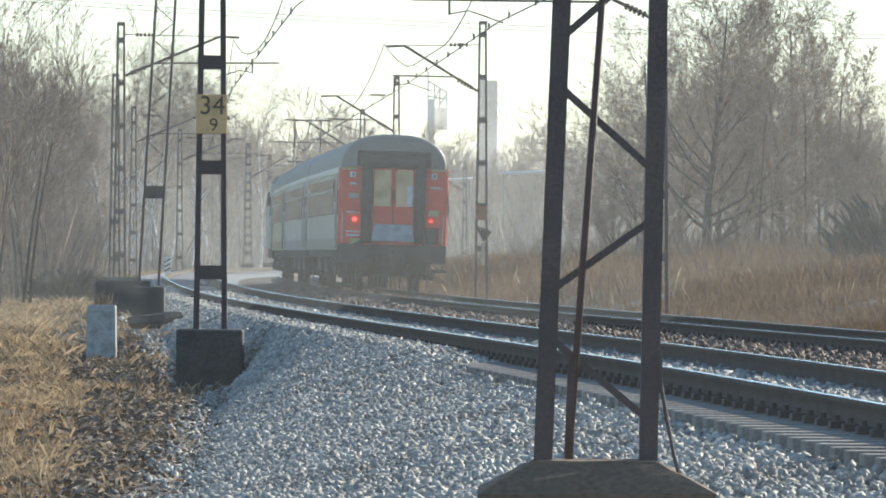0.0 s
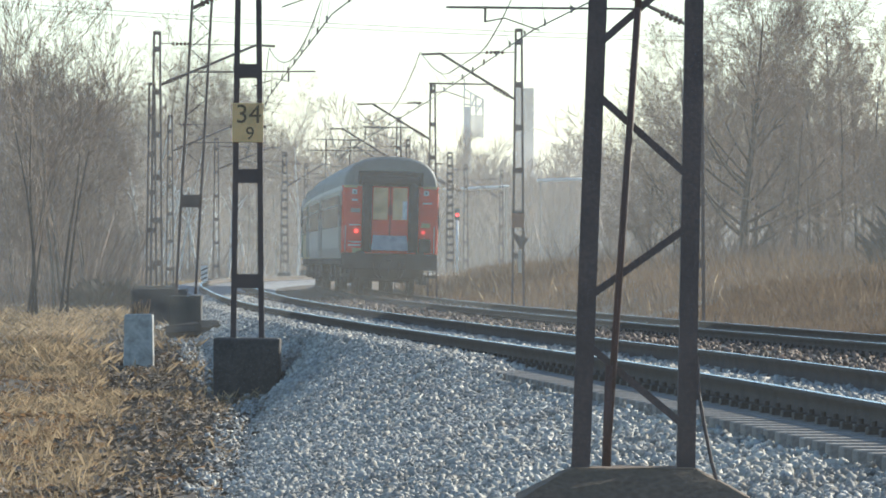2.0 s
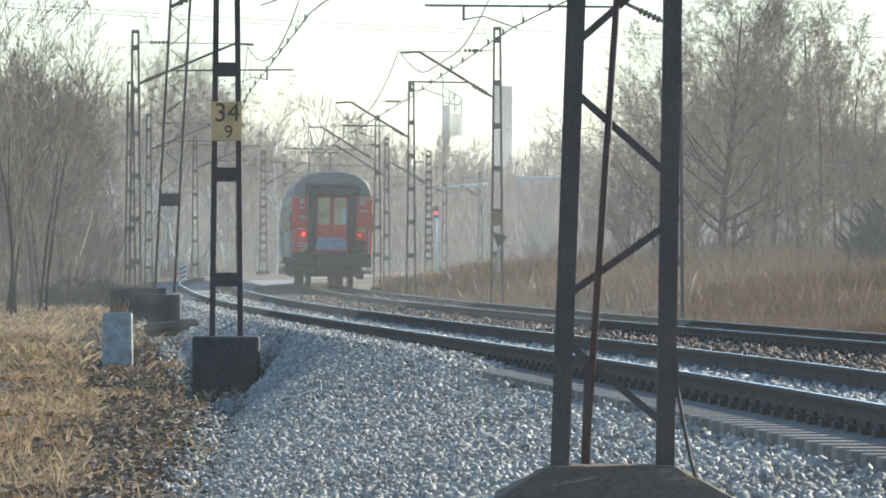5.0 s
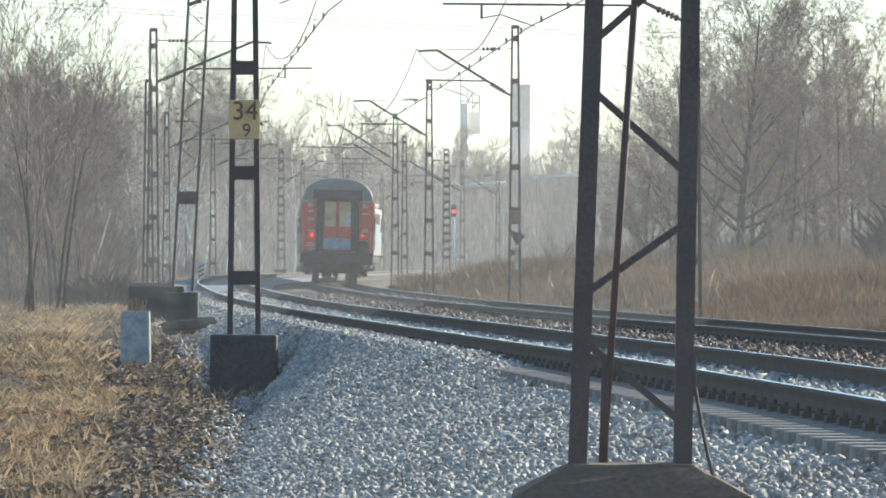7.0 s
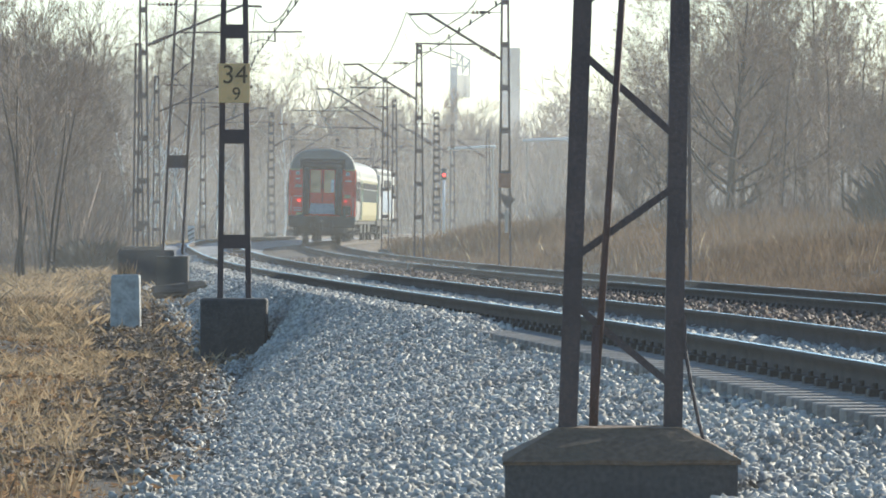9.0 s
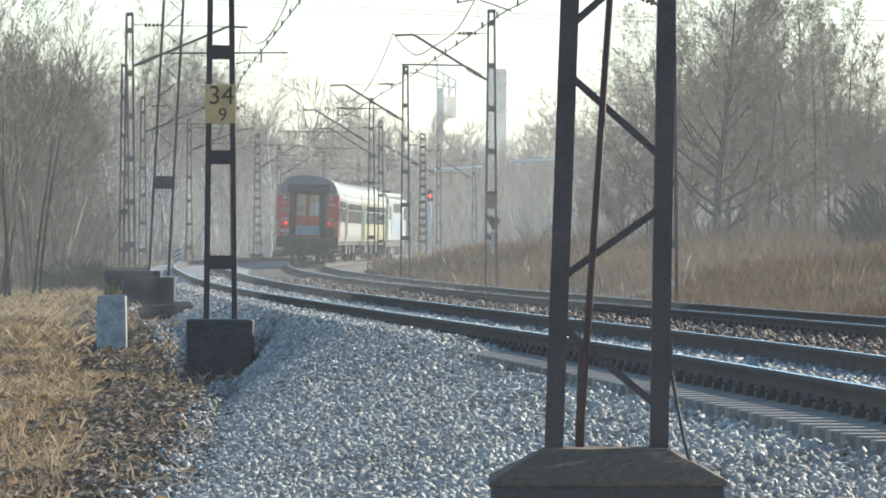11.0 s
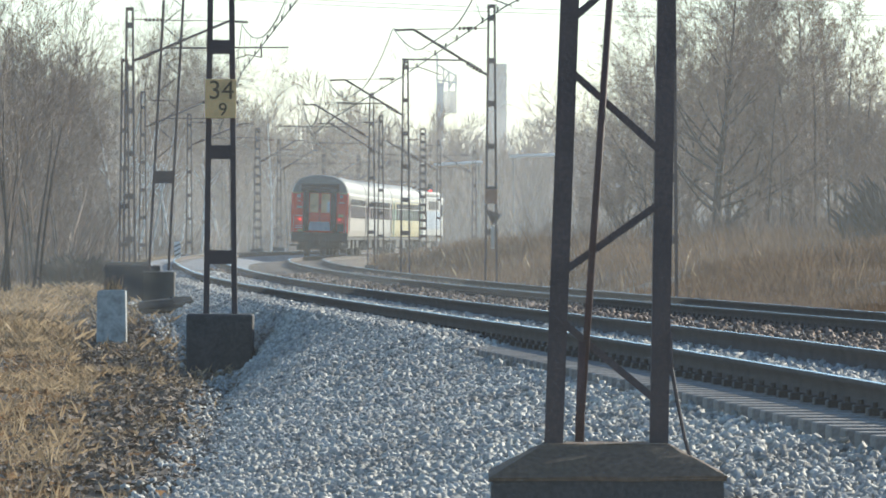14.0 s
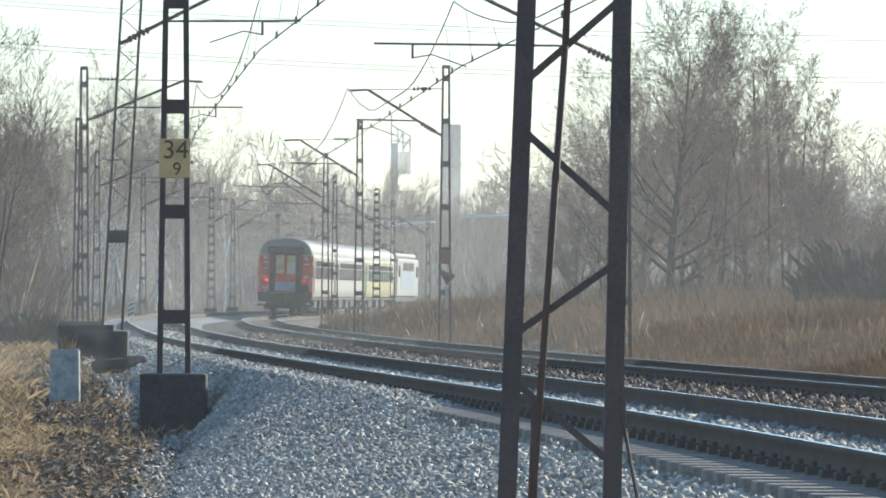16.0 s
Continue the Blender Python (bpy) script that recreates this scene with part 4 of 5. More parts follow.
    part("socket_box", bm, UNDER, ob, "dark cable socket box")
    bm = B()
    box(bm, -1.4, 1.4, -0.1, 0.05, 0.74, 1.22, 0.03)
    part("buffer_beam", bm, UNDER, ob, "dark buffer beam")
    bm = B()
    bar(bm, (0, -0.1, 0.98), (0, -0.35, 0.92), 0.14, n=8)
    bar(bm, (0, -0.33, 0.95), (0, -0.33, 0.6), 0.09, n=8)
    part("coupling_hook", bm, UNDER, ob)
    for sx in (-0.45, -0.3, 0.3, 0.45):
        bm = B()
        pts = [(sx, -0.12, 0.95), (sx, -0.25, 0.75), (sx * 0.9, -0.25, 0.6), (sx * 0.7, -0.18, 0.5)]
        for p, q in zip(pts, pts[1:]):
            bar(bm, p, q, 0.05, n=6)
        part("brake_hose", bm, RUBBER, ob)
    for sx in (-1.3, 1.3):
        bm = B()
        bar(bm, (sx, -0.08, 1.25), (sx, -0.08, 2.0), 0.03, n=6)
        bar(bm, (sx, -0.08, 1.25), (sx, -0.02, 1.25), 0.03, n=6)
        bar(bm, (sx, -0.08, 2.0), (sx, -0.02, 2.0), 0.03, n=6)
        part("handrail", bm, COACH_WHITE, ob)
        bm = B()
        box(bm, sx - 0.2, sx + 0.12, -0.35, 0.0, 0.52, 0.57)
        bar(bm, (sx, -0.05, 0.55), (sx, -0.05, 0.9), 0.04, n=6)
        part("shunter_step", bm, UNDER, ob, "shunter's footstep")


def locomotive():
    L = 16.0
    ob = thing("electric_locomotive", Matrix(), "white and blue electric locomotive at the head of the train", "locomotive", "cars of the train")
    bm = B()
    box(bm, -1.45, 1.45, 0.3, L - 0.3, 1.1, 3.45, 0.06)
    for v in bm.verts:
        if v.co.z > 2.2:
            v.co.y += 0.35 if v.co.y < 2 else (-0.35 if v.co.y > L - 2 else 0)
    body = part("body", bm, COACH_WHITE, ob)
    bm = B()
    box(bm, -1.3, 1.3, 1.0, L - 1.0, 3.42, 3.8, 0.15)
    part("roof", bm, ROOF_GREY, ob, "grey roof with equipment")
    for sx in (-1, 1):
        bm = B()
        box(bm, sx * 1.46 - 0.012, sx * 1.46 + 0.012, 3.0, L - 3.0, 1.5, 2.6)
        part("side_stripe", bm, LOCO_BLUE, body, "blue side panel")
        for y in (1.2, L - 2.2):
            bm = B()
            box(bm, sx * 1.465 - 0.012, sx * 1.465 + 0.012, y, y + 0.9, 2.3, 3.0, 0.03)
            part("cab_window", bm, GLASS, body)
        for k in range(4):
            bm = B()
            box(bm, sx * 1.475 - 0.012, sx * 1.475 + 0.012, 4.3 + 1.9 * k, 5.7 + 1.9 * k, 2.7, 3.2, 0.02)
            part("grille", bm, UNDER, body)
    bm = B()
    box(bm, -1.15, 1.15, 0.28, 0.48, 2.3, 3.1, 0.03)
    part("windscreen", bm, GLASS, body)
    bm = B()
    box(bm, -1.35, 1.35, 0.4, L - 0.4, 0.75, 1.12, 0.05)
    box(bm, -1.2, 1.2, 6.2, 9.8, 0.35, 0.8, 0.05)
    part("underframe", bm, UNDER, ob)
    bogie("bogie", 3.5, ob, base=3.0)
    bogie("bogie", L - 3.5, ob, base=3.0)
    buffer_pair(0.3, -1, ob)
    buffer_pair(L - 0.3, 1, ob)
    for y, up in ((3.2, 0.35), (L - 3.2, 2.05)):
        bm = B()
        box(bm, -0.8, 0.8, y - 0.9, y + 0.9, 3.9, 3.98)
        for sx in (-0.5, 0.5):
            bar(bm, (sx, y - 0.8, 3.98), (sx, y + 0.8, 3.98 + up * 0.5), 0.05, n=6)
            bar(bm, (sx, y + 0.8, 3.98 + up * 0.5), (sx, y - 0.3, 3.98 + up), 0.05, n=6)
            bar(bm, (sx * 1.2, y, 3.7), (sx * 1.2, y, 3.95), 0.16, n=8)
        bar(bm, (-0.9, y - 0.3, 3.98 + up), (0.9, y - 0.3, 3.98 + up), 0.06, n=6)
        part("pantograph", bm, STEEL, ob, "pantograph on the roof")
    for k in range(4):
        bm = B()
        bar(bm, (0.3 * (-1) ** k, 6 + 1.2 * k, 3.78), (0.3 * (-1) ** k, 6 + 1.2 * k, 4.1), 0.18, n=10)
        part("roof_insulator", bm, INSULATOR, ob)
    return ob


TAIL = coach(COACH_CREAM, COACH_MAROON, COACH_WHITE, True, "pale grey coach with maroon window band and a red end wall")
SECOND = coach(COACH_WHITE, COACH_MAROON, COACH_WHITE, False, "white coach with a maroon window band")
THIRD = coach(COACH_YELLOW, COACH_GREEN, COACH_WHITE, False, "pale yellow coach with a green window band")
ENGINE = locomotive()


# ---- trees, weeds and grass ----
def grow(seed, height, limbs, spread_deg, levels, trunk_r, clear=0.25, multi=1, droop=0.0):
    """Branch segments (p, q, r0, r1) of a bare winter tree standing at the origin."""
    rng = random.Random(seed)
    segs = []

    def branch(p, d, length, r, level):
        n = max(2, 5 - level)
        step = length / n
        pts = [p]
        for i in range(n):
            wob = 0.17 + 0.08 * level
            d = (d + Vector((rng.uniform(-wob, wob), rng.uniform(-wob, wob), rng.uniform(-wob, wob) + 0.06 - droop * level))).normalized()
            q = p + d * step
            r0, r1 = r * (1 - 0.75 * i / n), r * (1 - 0.75 * (i + 1) / n)
            segs.append((p, q, r0, r1))
            pts.append(q)
            p = q
            if level < levels and i >= (1 if level else 0):
                for _ in range(rng.choice((1, 2, 2)) if level else 0):
                    side(q, d, length * rng.uniform(0.38, 0.62), r1 * 0.6, level + 1)
        if level < levels:
            for _ in range(2):
                side(p, d, length * rng.uniform(0.35, 0.55), r * 0.3, level + 1)

    def side(q, d, length, r, level):
        a = rng.uniform(0, 2 * math.pi)
        o = d.orthogonal().normalized()
        o = o * math.cos(a) + d.cross(o) * math.sin(a)
        s = radians(rng.uniform(0.6, 1.15) * spread_deg)
        branch(q, (d * math.cos(s) + o * math.sin(s)).normalized(), length, max(r, 0.006), level)

    for k in range(multi):
        base = Vector((rng.uniform(-0.5, 0.5), rng.uniform(-0.5, 0.5), -0.3)) * (multi > 1) + Vector((0, 0, -0.3)) * (multi == 1)
        d = Vector((rng.uniform(-0.12, 0.12), rng.uniform(-0.12, 0.12), 1)).normalized()
        p, n = base, 10
        h = height * rng.uniform(0.8, 1.0) if k else height
        for i in range(n):
            d = (d + Vector((rng.uniform(-0.06, 0.06), rng.uniform(-0.06, 0.06), 0.04))).normalized()
            q = p + d * (h + 0.3) / n
            r0, r1 = trunk_r * (1 - 0.92 * i / n), trunk_r * (1 - 0.92 * (i + 1) / n)
            segs.append((p, q, r0, r1))
            if (i + 1) / n > clear:
                for _ in range(max(1, round(limbs / n / multi))):
                    f = 1 - (i + 1) / n
                    side(p.lerp(q, rng.random()), d, h * (0.22 + 0.32 * f) * rng.uniform(0.7, 1.15), r1 * 0.55, 1)
            p = q
    return segs


def grow_crown(seed, height, limbs, low, high, trunk_r, clear, reach, fork=1.0):
    """A forest-edge tree: limbs rise from a central stem, curve upwards and break into fine twigs."""
    rng = random.Random(seed)
    segs = []
    steps = {1: 6, 2: 4, 3: 3, 4: 2}

    def branch(p, d, length, r, level):
        n = steps[level]
        for i in range(n):
            w = 0.10 + 0.05 * level
            d = (d + Vector((rng.uniform(-w, w), rng.uniform(-w, w), rng.uniform(-w, w) + 0.09))).normalized()
            q = p + d * length / n
            r1 = r * (1 - 0.8 * (i + 1) / n)
            segs.append((p, q, max(0.007, r * (1 - 0.8 * i / n)), max(0.006, r1)))
            p = q
            if level < 4 and (i or level > 1):
                for _ in range(1 + (rng.random() < 0.5 * fork)):
                    a, o = rng.uniform(0, 2 * math.pi), d.orthogonal().normalized()
                    o = o * math.cos(a) + d.cross(o) * math.sin(a)
                    t = radians(rng.uniform(28, 58))
                    branch(p, (d * math.cos(t) + o * math.sin(t)).normalized(), length * rng.uniform(0.34, 0.55) * (1.15 - 0.5 * i / n), r1 * 0.75, level + 1)

    p, d, n = Vector((0, 0, -0.3)), Vector((rng.uniform(-0.05, 0.05), rng.uniform(-0.05, 0.05), 1)).normalized(), 14
    for i in range(n):
        d = (d + Vector((rng.uniform(-0.05, 0.05), rng.uniform(-0.05, 0.05), 0.06))).normalized()
        q = p + d * (height + 0.3) / n
        r0, r1 = (trunk_r * (1 - 0.93 * k / n) ** 0.9 for k in (i, i + 1))
        segs.append((p, q, r0, r1))
        f = (i + 1) / n
        if f > clear:
            for _ in range(max(1, round(limbs / n / (1 - clear)))):
                a = rng.uniform(0, 2 * math.pi)
                t = radians(low + (high - low) * f + rng.uniform(-8, 8))
                side = Vector((math.cos(a) * math.sin(t), math.sin(a) * math.sin(t), math.cos(t)))
                branch(p.lerp(q, rng.random()), side, height * reach * (1.02 - 0.50 * f) * rng.uniform(0.75, 1.2), max(0.02, r1 * rng.uniform(0.35, 0.55)), 1)
        p = q
    return segs


def tubes(segs, sides):
    P, Q = np.array([s[0] for s in segs]), np.array([s[1] for s in segs])
    R0, R1 = np.array([s[2] for s in segs]), np.array([s[3] for s in segs])
    D = Q - P
    D /= np.linalg.norm(D, axis=1)[:, None]
    A = np.cross(D, np.where(np.abs(D[:, 2:3]) > 0.9, [[1.0, 0, 0]], [[0, 0, 1.0]]))
    A /= np.linalg.norm(A, axis=1)[:, None]
    C = np.cross(D, A)
    v = []
    for base, r in ((P, R0), (Q, R1)):
        for k in range(sides):
            t = 2 * math.pi * k / sides
            v.append(base + (A * math.cos(t) + C * math.sin(t)) * r[:, None])
    v = np.stack(v, 1)
    k = np.arange(sides)
    f = np.stack([k, (k + 1) % sides, sides + (k + 1) % sides, sides + k], -1)
    return v.reshape(-1, 3), (f[None] + (np.arange(len(segs)) * 2 * sides)[:, None, None]).reshape(-1, 4)


def slivers(segs):
    """The finest twigs, a narrow face each, turned every way."""
    P, Q = np.array([s[0] for s in segs]).reshape(-1, 3), np.array([s[1] for s in segs]).reshape(-1, 3)
    D = Q - P
    A = np.cross(D, np.random.default_rng(3).normal(size=D.shape) * (1, 2.5, 1))
    A *= 0.0085 / np.maximum(np.linalg.norm(A, axis=1), 1e-6)[:, None]
    v = np.stack([P - A, P + A, Q + A * 0.7, Q - A * 0.7], 1)
    return v.reshape(-1, 3), np.arange(len(segs) * 4).reshape(-1, 4)


def leaf_bits(segs, count, seed, size=0.05):
    rng = np.random.default_rng(seed)
    tips = np.array([s[1] for s in segs if s[3] < 0.012])
    c = tips[rng.integers(0, len(tips), count)] + rng.normal(0, 0.05, (count, 3))
    v = c[:, None, :] + rng.normal(0, size, (count, 4, 3)) * (1, 1, 0.8)
    return v.reshape(-1, 3), np.arange(count * 4).reshape(-1, 4)


def tree(name, segs, m, label, bark, leaves=0):
    ob = thing(name, m, label, "tree", "bare trees by the line")
    thick = [s for s in segs if s[2] > 0.03]
    thin = [s for s in segs if 0.0095 < s[2] <= 0.03]
    fine = [s for s in segs if s[2] <= 0.0095]
    v, f = tubes(thick, 6)
    mesh_np("trunk", v, f, bark, ob)
    v, f = tubes(thin, 3)
    w, g = slivers(fine)
    mesh_np("crown", np.concatenate([v, w]), np.concatenate([f, g + len(v)]), TWIG, ob)
    if leaves:
        v, f = leaf_bits(segs, leaves, 5, 0.03)
        lf = mesh_np("withered_leaves", v, f, LEAF, ob)
        tagged(lf, "few withered brown leaves")
    return ob


LEAF = straw("withered_leaf", (0.26, 0.15, 0.08), (0.34, 0.22, 0.12), 0.8, 0, 1, 10, 0, per_island=0.4)


def at(px_x, d):
    """World x of a bearing given in thousandths of the distance."""
    return px_x * d / 1000.0


def on_ground(x, y):
    return float(ground_z(np.array(float(x)), np.array(float(y))))


def place(src, x, y, scale, turn):
    m = Matrix.Translation((x, DEPTH * y, on_ground(x, y) - 0.05)) @ Matrix.Rotation(turn, 4, "Z") @ Matrix.Diagonal((scale, scale, scale, 1))
    return m


OAK = grow_crown(11, 9.6, 32, 72, 34, 0.21, 0.13, 0.50)
OAK2 = grow_crown(12, 9.0, 26, 62, 30, 0.15, 0.16, 0.44)
POPLAR = grow_crown(13, 9.6, 20, 48, 26, 0.085, 0.25, 0.27, 0.5)
THICKET = grow(14, 6.0, 26, 35, 3, 0.05, 0.1, multi=5)
BIRCHES = grow(15, 12.0, 30, 38, 3, 0.11, 0.3, droop=0.02)
SLIM = grow(16, 9.0, 22, 30, 3, 0.07, 0.2, multi=2)
rt = random.Random(4)
oak = tree("tree", OAK, place(None, at(75, 128), 128, 1.0, 0.4), "broad bare tree with a few brown leaves", BARK, 900)
oak2 = tree("tree", OAK2, place(None, at(97, 136), 136, 0.95, 1.0), "bare tree with rising limbs behind dry weeds", BARK, 700)
poplar = tree("tree", POPLAR, place(None, at(112, 130), 130, 0.9, 2.0), "slim upright bare tree with few leaves", BARK, 300)
thicket = tree("shrub", THICKET, place(None, at(120, 118), 118, 0.7, 0.0), "many-stemmed bare shrub among dry weeds", BARK, 200)
birch = tree("birch_tree", BIRCHES, place(None, at(-97, 190), 190, 1.0, 0.0), "bare birch with a white trunk in the wood", BIRCH)
slim = tree("tree", SLIM, place(None, at(-120, 84), 84, 0.75, 0.0), "two-stemmed bare young tree at the wood's edge", BARK, 150)
# right-hand group
for src, b, d, s in ((oak, 60, 150, 0.95), (oak2, 84, 150, 1.0), (poplar, 90, 127, 0.85), (poplar, 104, 128, 0.98), (poplar, 108, 134, 1.02), (poplar, 117, 132, 0.88), (oak2, 110, 150, 0.98), (oak, 48, 165, 0.8),
                     (oak2, 68, 140, 0.8), (oak, 122, 160, 0.5), (oak2, 132, 150, 0.45), (slim, 94, 124, 0.7), (slim, 56, 138, 0.75), (thicket, 128, 112, 0.75), (thicket, 124, 124, 0.8), (thicket, 134, 120, 0.8),
                     (thicket, 46, 140, 0.7), (thicket, 66, 122, 0.5), (thicket, 86, 124, 0.55), (thicket, 102, 126, 0.6), (thicket, 38, 170, 0.7), (poplar, 99, 138, 0.92), (oak2, 79, 138, 0.9),
                     (thicket, 142, 118, 0.7), (slim, 115, 122, 0.6), (oak2, 90, 142, 1.0), (oak, 102, 146, 1.05), (oak2, 57, 144, 0.9)):
    copy_thing(src, place(None, at(b, d), d, s, rt.uniform(0, 6.28)))
# left-hand wood
for src, b, d, s in ((slim, -119, 80, 1.0), (slim, -126, 76, 1.05), (slim, -128, 78, 0.8), (slim, -112, 96, 0.85), (slim, -124, 100, 1.0), (thicket, -126, 88, 0.8), (thicket, -117, 98, 0.7), (oak2, -124, 135, 0.95), (oak2, -111, 150, 0.98), (birch, -103, 170, 0.85), (oak, -117, 160, 0.9),
                     (slim, -107, 130, 0.95), (thicket, -108, 128, 0.7), (thicket, -102, 140, 0.6), (oak2, -132, 125, 1.0), (birch, -96, 205, 0.95), (birch, -90, 230, 1.0), (oak2, -104, 185, 0.95), (thicket, -98, 175, 0.8), (slim, -118, 116, 1.1),
                     (poplar, -121, 112, 0.8), (poplar, -115, 122, 0.9), (poplar, -109, 140, 0.9), (oak, -128, 150, 0.9), (thicket, -131, 92, 1.0), (slim, -104, 160, 1.1), (birch, -86, 240, 1.0), (slim, -133, 95, 1.0), (thicket, -113, 108, 0.55),
                     (oak2, -98, 215, 1.1), (birch, -80, 265, 1.1), (birch, -72, 280, 1.15), (birch, -75, 300, 1.1), (poplar, -83, 270, 1.2), (oak2, -66, 300, 1.3), (birch, -61, 310, 1.15), (poplar, -56, 320, 1.3), (poplar, -63, 290, 1.3), (birch, -84, 300, 1.3), (birch, -78, 325, 1.35), (oak2, -70, 320, 1.4), (birch, -66, 335, 1.4), (oak2, -58, 335, 1.35), (birch, -52, 330, 1.3),
                     (poplar, -88, 290, 1.4), (oak2, -80, 310, 1.35), (birch, -92, 260, 1.2), (oak, -90, 300, 1.3), (oak2, -47, 335, 1.2), (poplar, -43, 340, 1.2)):
    copy_thing(src, place(None, at(b, d), d, s * (0.86 if d < 170 else 1.0), rt.uniform(0, 6.28)))


def far_woods():
    """The hazy belt of wood that closes the curve."""
    rng = random.Random(8)
    kinds = [grow(31 + k, 11.0, 18, 34, 2, 0.13, 0.2) for k in range(4)]
    data = [tubes([(p, q, max(r0, 0.022), max(r1, 0.018)) for p, q, r0, r1 in s], 3) for s in kinds]
    V, F, base = [], [], 0
    for k in range(300):
        b = rng.uniform(-150, 150)
        d = rng.uniform(340, 520)
        tall = (0.98 if -18 < b < 26 else 1.06) + 0.4 * max(0.0, (-b - 20) / 100) + (0.2 if b > 60 else 0)
        s = tall * rng.uniform(0.75, 1.2)
        v, f = data[k % 4]
        a = rng.uniform(0, 6.28)
        R = np.array([[math.cos(a), -math.sin(a), 0], [math.sin(a), math.cos(a), 0], [0, 0, 1]])
        V.append(v @ R.T * s * (1.2, 1.2, 1) + (at(b, d), DEPTH * d, 0.3))
        F.append(f + base)
        base += len(v)
    ob = mesh_np("far_woods", np.concatenate(V), np.concatenate(F), TWIG)
    tagged(ob, "hazy belt of bare woodland beyond the curve", "woodland", kind="stuff")


far_woods()


def blades(name, n, sample, height, width, material, label, seed, lean=0.35):
    rng = np.random.default_rng(seed)
    x, y = sample(rng, n)
    keep = (np.sin(x * 1.3 + 0.7 * np.sin(y * 0.9)) + np.sin(y * 0.8 + x * 0.4) + rng.normal(0, 1.0, n)) > -0.6
    x, y = x[keep], y[keep]
    n = len(x)
    z = ground_z(x, y) - 0.03
    h = height(x, y) * rng.uniform(0.5, 1.25, n)
    w = width * rng.uniform(0.6, 1.4, n) * (0.6 + y / 90)
    a = rng.uniform(0, np.pi, n)
    dx, dy = np.cos(a) * w / 2, np.sin(a) * w / 2 * 0.5
    tx, ty = rng.normal(0, lean, n) * h, rng.normal(0, lean, n) * h
    y = y * DEPTH
    v = np.stack([np.c_[x - dx, y - dy, z], np.c_[x + dx, y + dy, z], np.c_[x + tx * 0.4 + dx * 0.8, y + ty * 0.4, z + h * 0.6], np.c_[x + tx, y + ty, z + h]], 1)
    i = np.arange(n)[:, None] * 4
    f = np.concatenate([i + [0, 1, 2], i + [0, 2, 3]])
    return tagged(mesh_np(name, v.reshape(-1, 3), f, material), label, "grass", kind="stuff")


def left_field(rng, n):
    y = 22 * (120 / 22) ** (rng.random(n) ** 0.75)
    lo, hi = -0.15 * y, curve(y) + OFFSET[1] + toe(y) - 0.05
    x = lo + (hi - lo) * rng.random(n)
    bare = (y < 47) & (x > hi - 1.5 - 0.5 * np.sin(y * 0.9)) & (rng.random(n) < 0.8)
    bare |= (y >= 47) & (y < 74) & (x > hi - 1.7 - 0.3 * np.sin(y * 0.9)) & (rng.random(n) < 0.88)
    return np.where(bare, lo + (x - lo) * 0.55, x), y


def right_bank(rng, n):
    y = 45 * (190 / 45) ** rng.random(n)
    lo, hi = np.maximum(curve(y) + OFFSET[1] + 7.9, -0.15 * y), 0.15 * y
    x = lo + np.maximum(hi - lo, 0.2) * rng.random(n)
    return x, y


def field_height(x, y):
    return 0.035 + 0.07 * (0.5 + 0.5 * np.sin(x * 0.9 + 1) * np.sin(y * 0.35)) + 0.13 * np.clip((y - 36) / 20, 0, 1) + 0.1 * np.clip((y - 60) / 60, 0, 1)


blades("dry_grass", 60000, left_field, field_height, 0.010, GRASS, "short trampled straw-coloured winter grass", 21, 0.7)
def far_meadow(rng, n):
    y = 126 * (300 / 126) ** rng.random(n)
    hi = curve(y) + OFFSET[1] - 1.6
    lo = np.minimum(y * np.interp(y, [112, 200, 300], [-0.108, -0.092, -0.06]), hi - 1)
    return lo + (hi - lo) * rng.random(n), y


blades("meadow_grass", 16000, far_meadow, lambda x, y: 0.27 + 0 * x, 0.02, GRASS, "pale sunlit dry grass along the far curve", 26, 0.4)
blades("dead_stalks", 2800, left_field, lambda x, y: 0.2 + 0 * x, 0.011, GRASS, "scattered dry upright stalks", 22, 0.25)
blades("tall_dry_grass", 170000, right_bank, lambda x, y: 0.36 + 0.22 * np.sin(x * 0.5) * np.sin(y * 0.21) + 0.2 * np.clip((y - 90) / 60, 0, 1), 0.0065, REED, "tall brown dead grass on the bank", 23, 0.2)
blades("pale_grass_tips", 3500, right_bank, lambda x, y: 0.34 + 0.25 * np.clip((y - 70) / 50, 0, 1), 0.005, GRASS, "pale seeding grass tips above the bank", 24, 0.16)


def scrub(name, n, sample, low, high, width, material, label, seed):
    """Thin upright stems of brushwood, one triangle pair each."""
    rng = np.random.default_rng(seed)
    x, y = sample(rng, n)
    z = ground_z(x, y) - 0.1 + np.interp(y, [470, 560, 750, 1100], [0, 4, 16, 28])
    clump = 0.55 + 0.45 * np.sin(x * 0.35 + 2 * np.sin(y * 0.11)) * np.sin(y * 0.07 + x * 0.05)
    h = (low + (high - low) * rng.random(n) ** 2) * clump
    w = width * rng.uniform(0.5, 1.4, n)
    tx, ty = rng.normal(0, 0.22, n) * h, rng.normal(0, 0.22, n) * h
    y = y * DEPTH
    v = np.stack([np.c_[x - w / 2, y, z], np.c_[x + w / 2, y, z], np.c_[x + tx * 0.45 + w * 0.4, y + ty * 0.45, z + h * 0.55], np.c_[x + tx, y + ty, z + h]], 1)
    i = np.arange(n)[:, None] * 4
    return tagged(mesh_np(name, v.reshape(-1, 3), np.concatenate([i + [0, 1, 2], i + [0, 2, 3]]), material), label, "brushwood", kind="stuff")


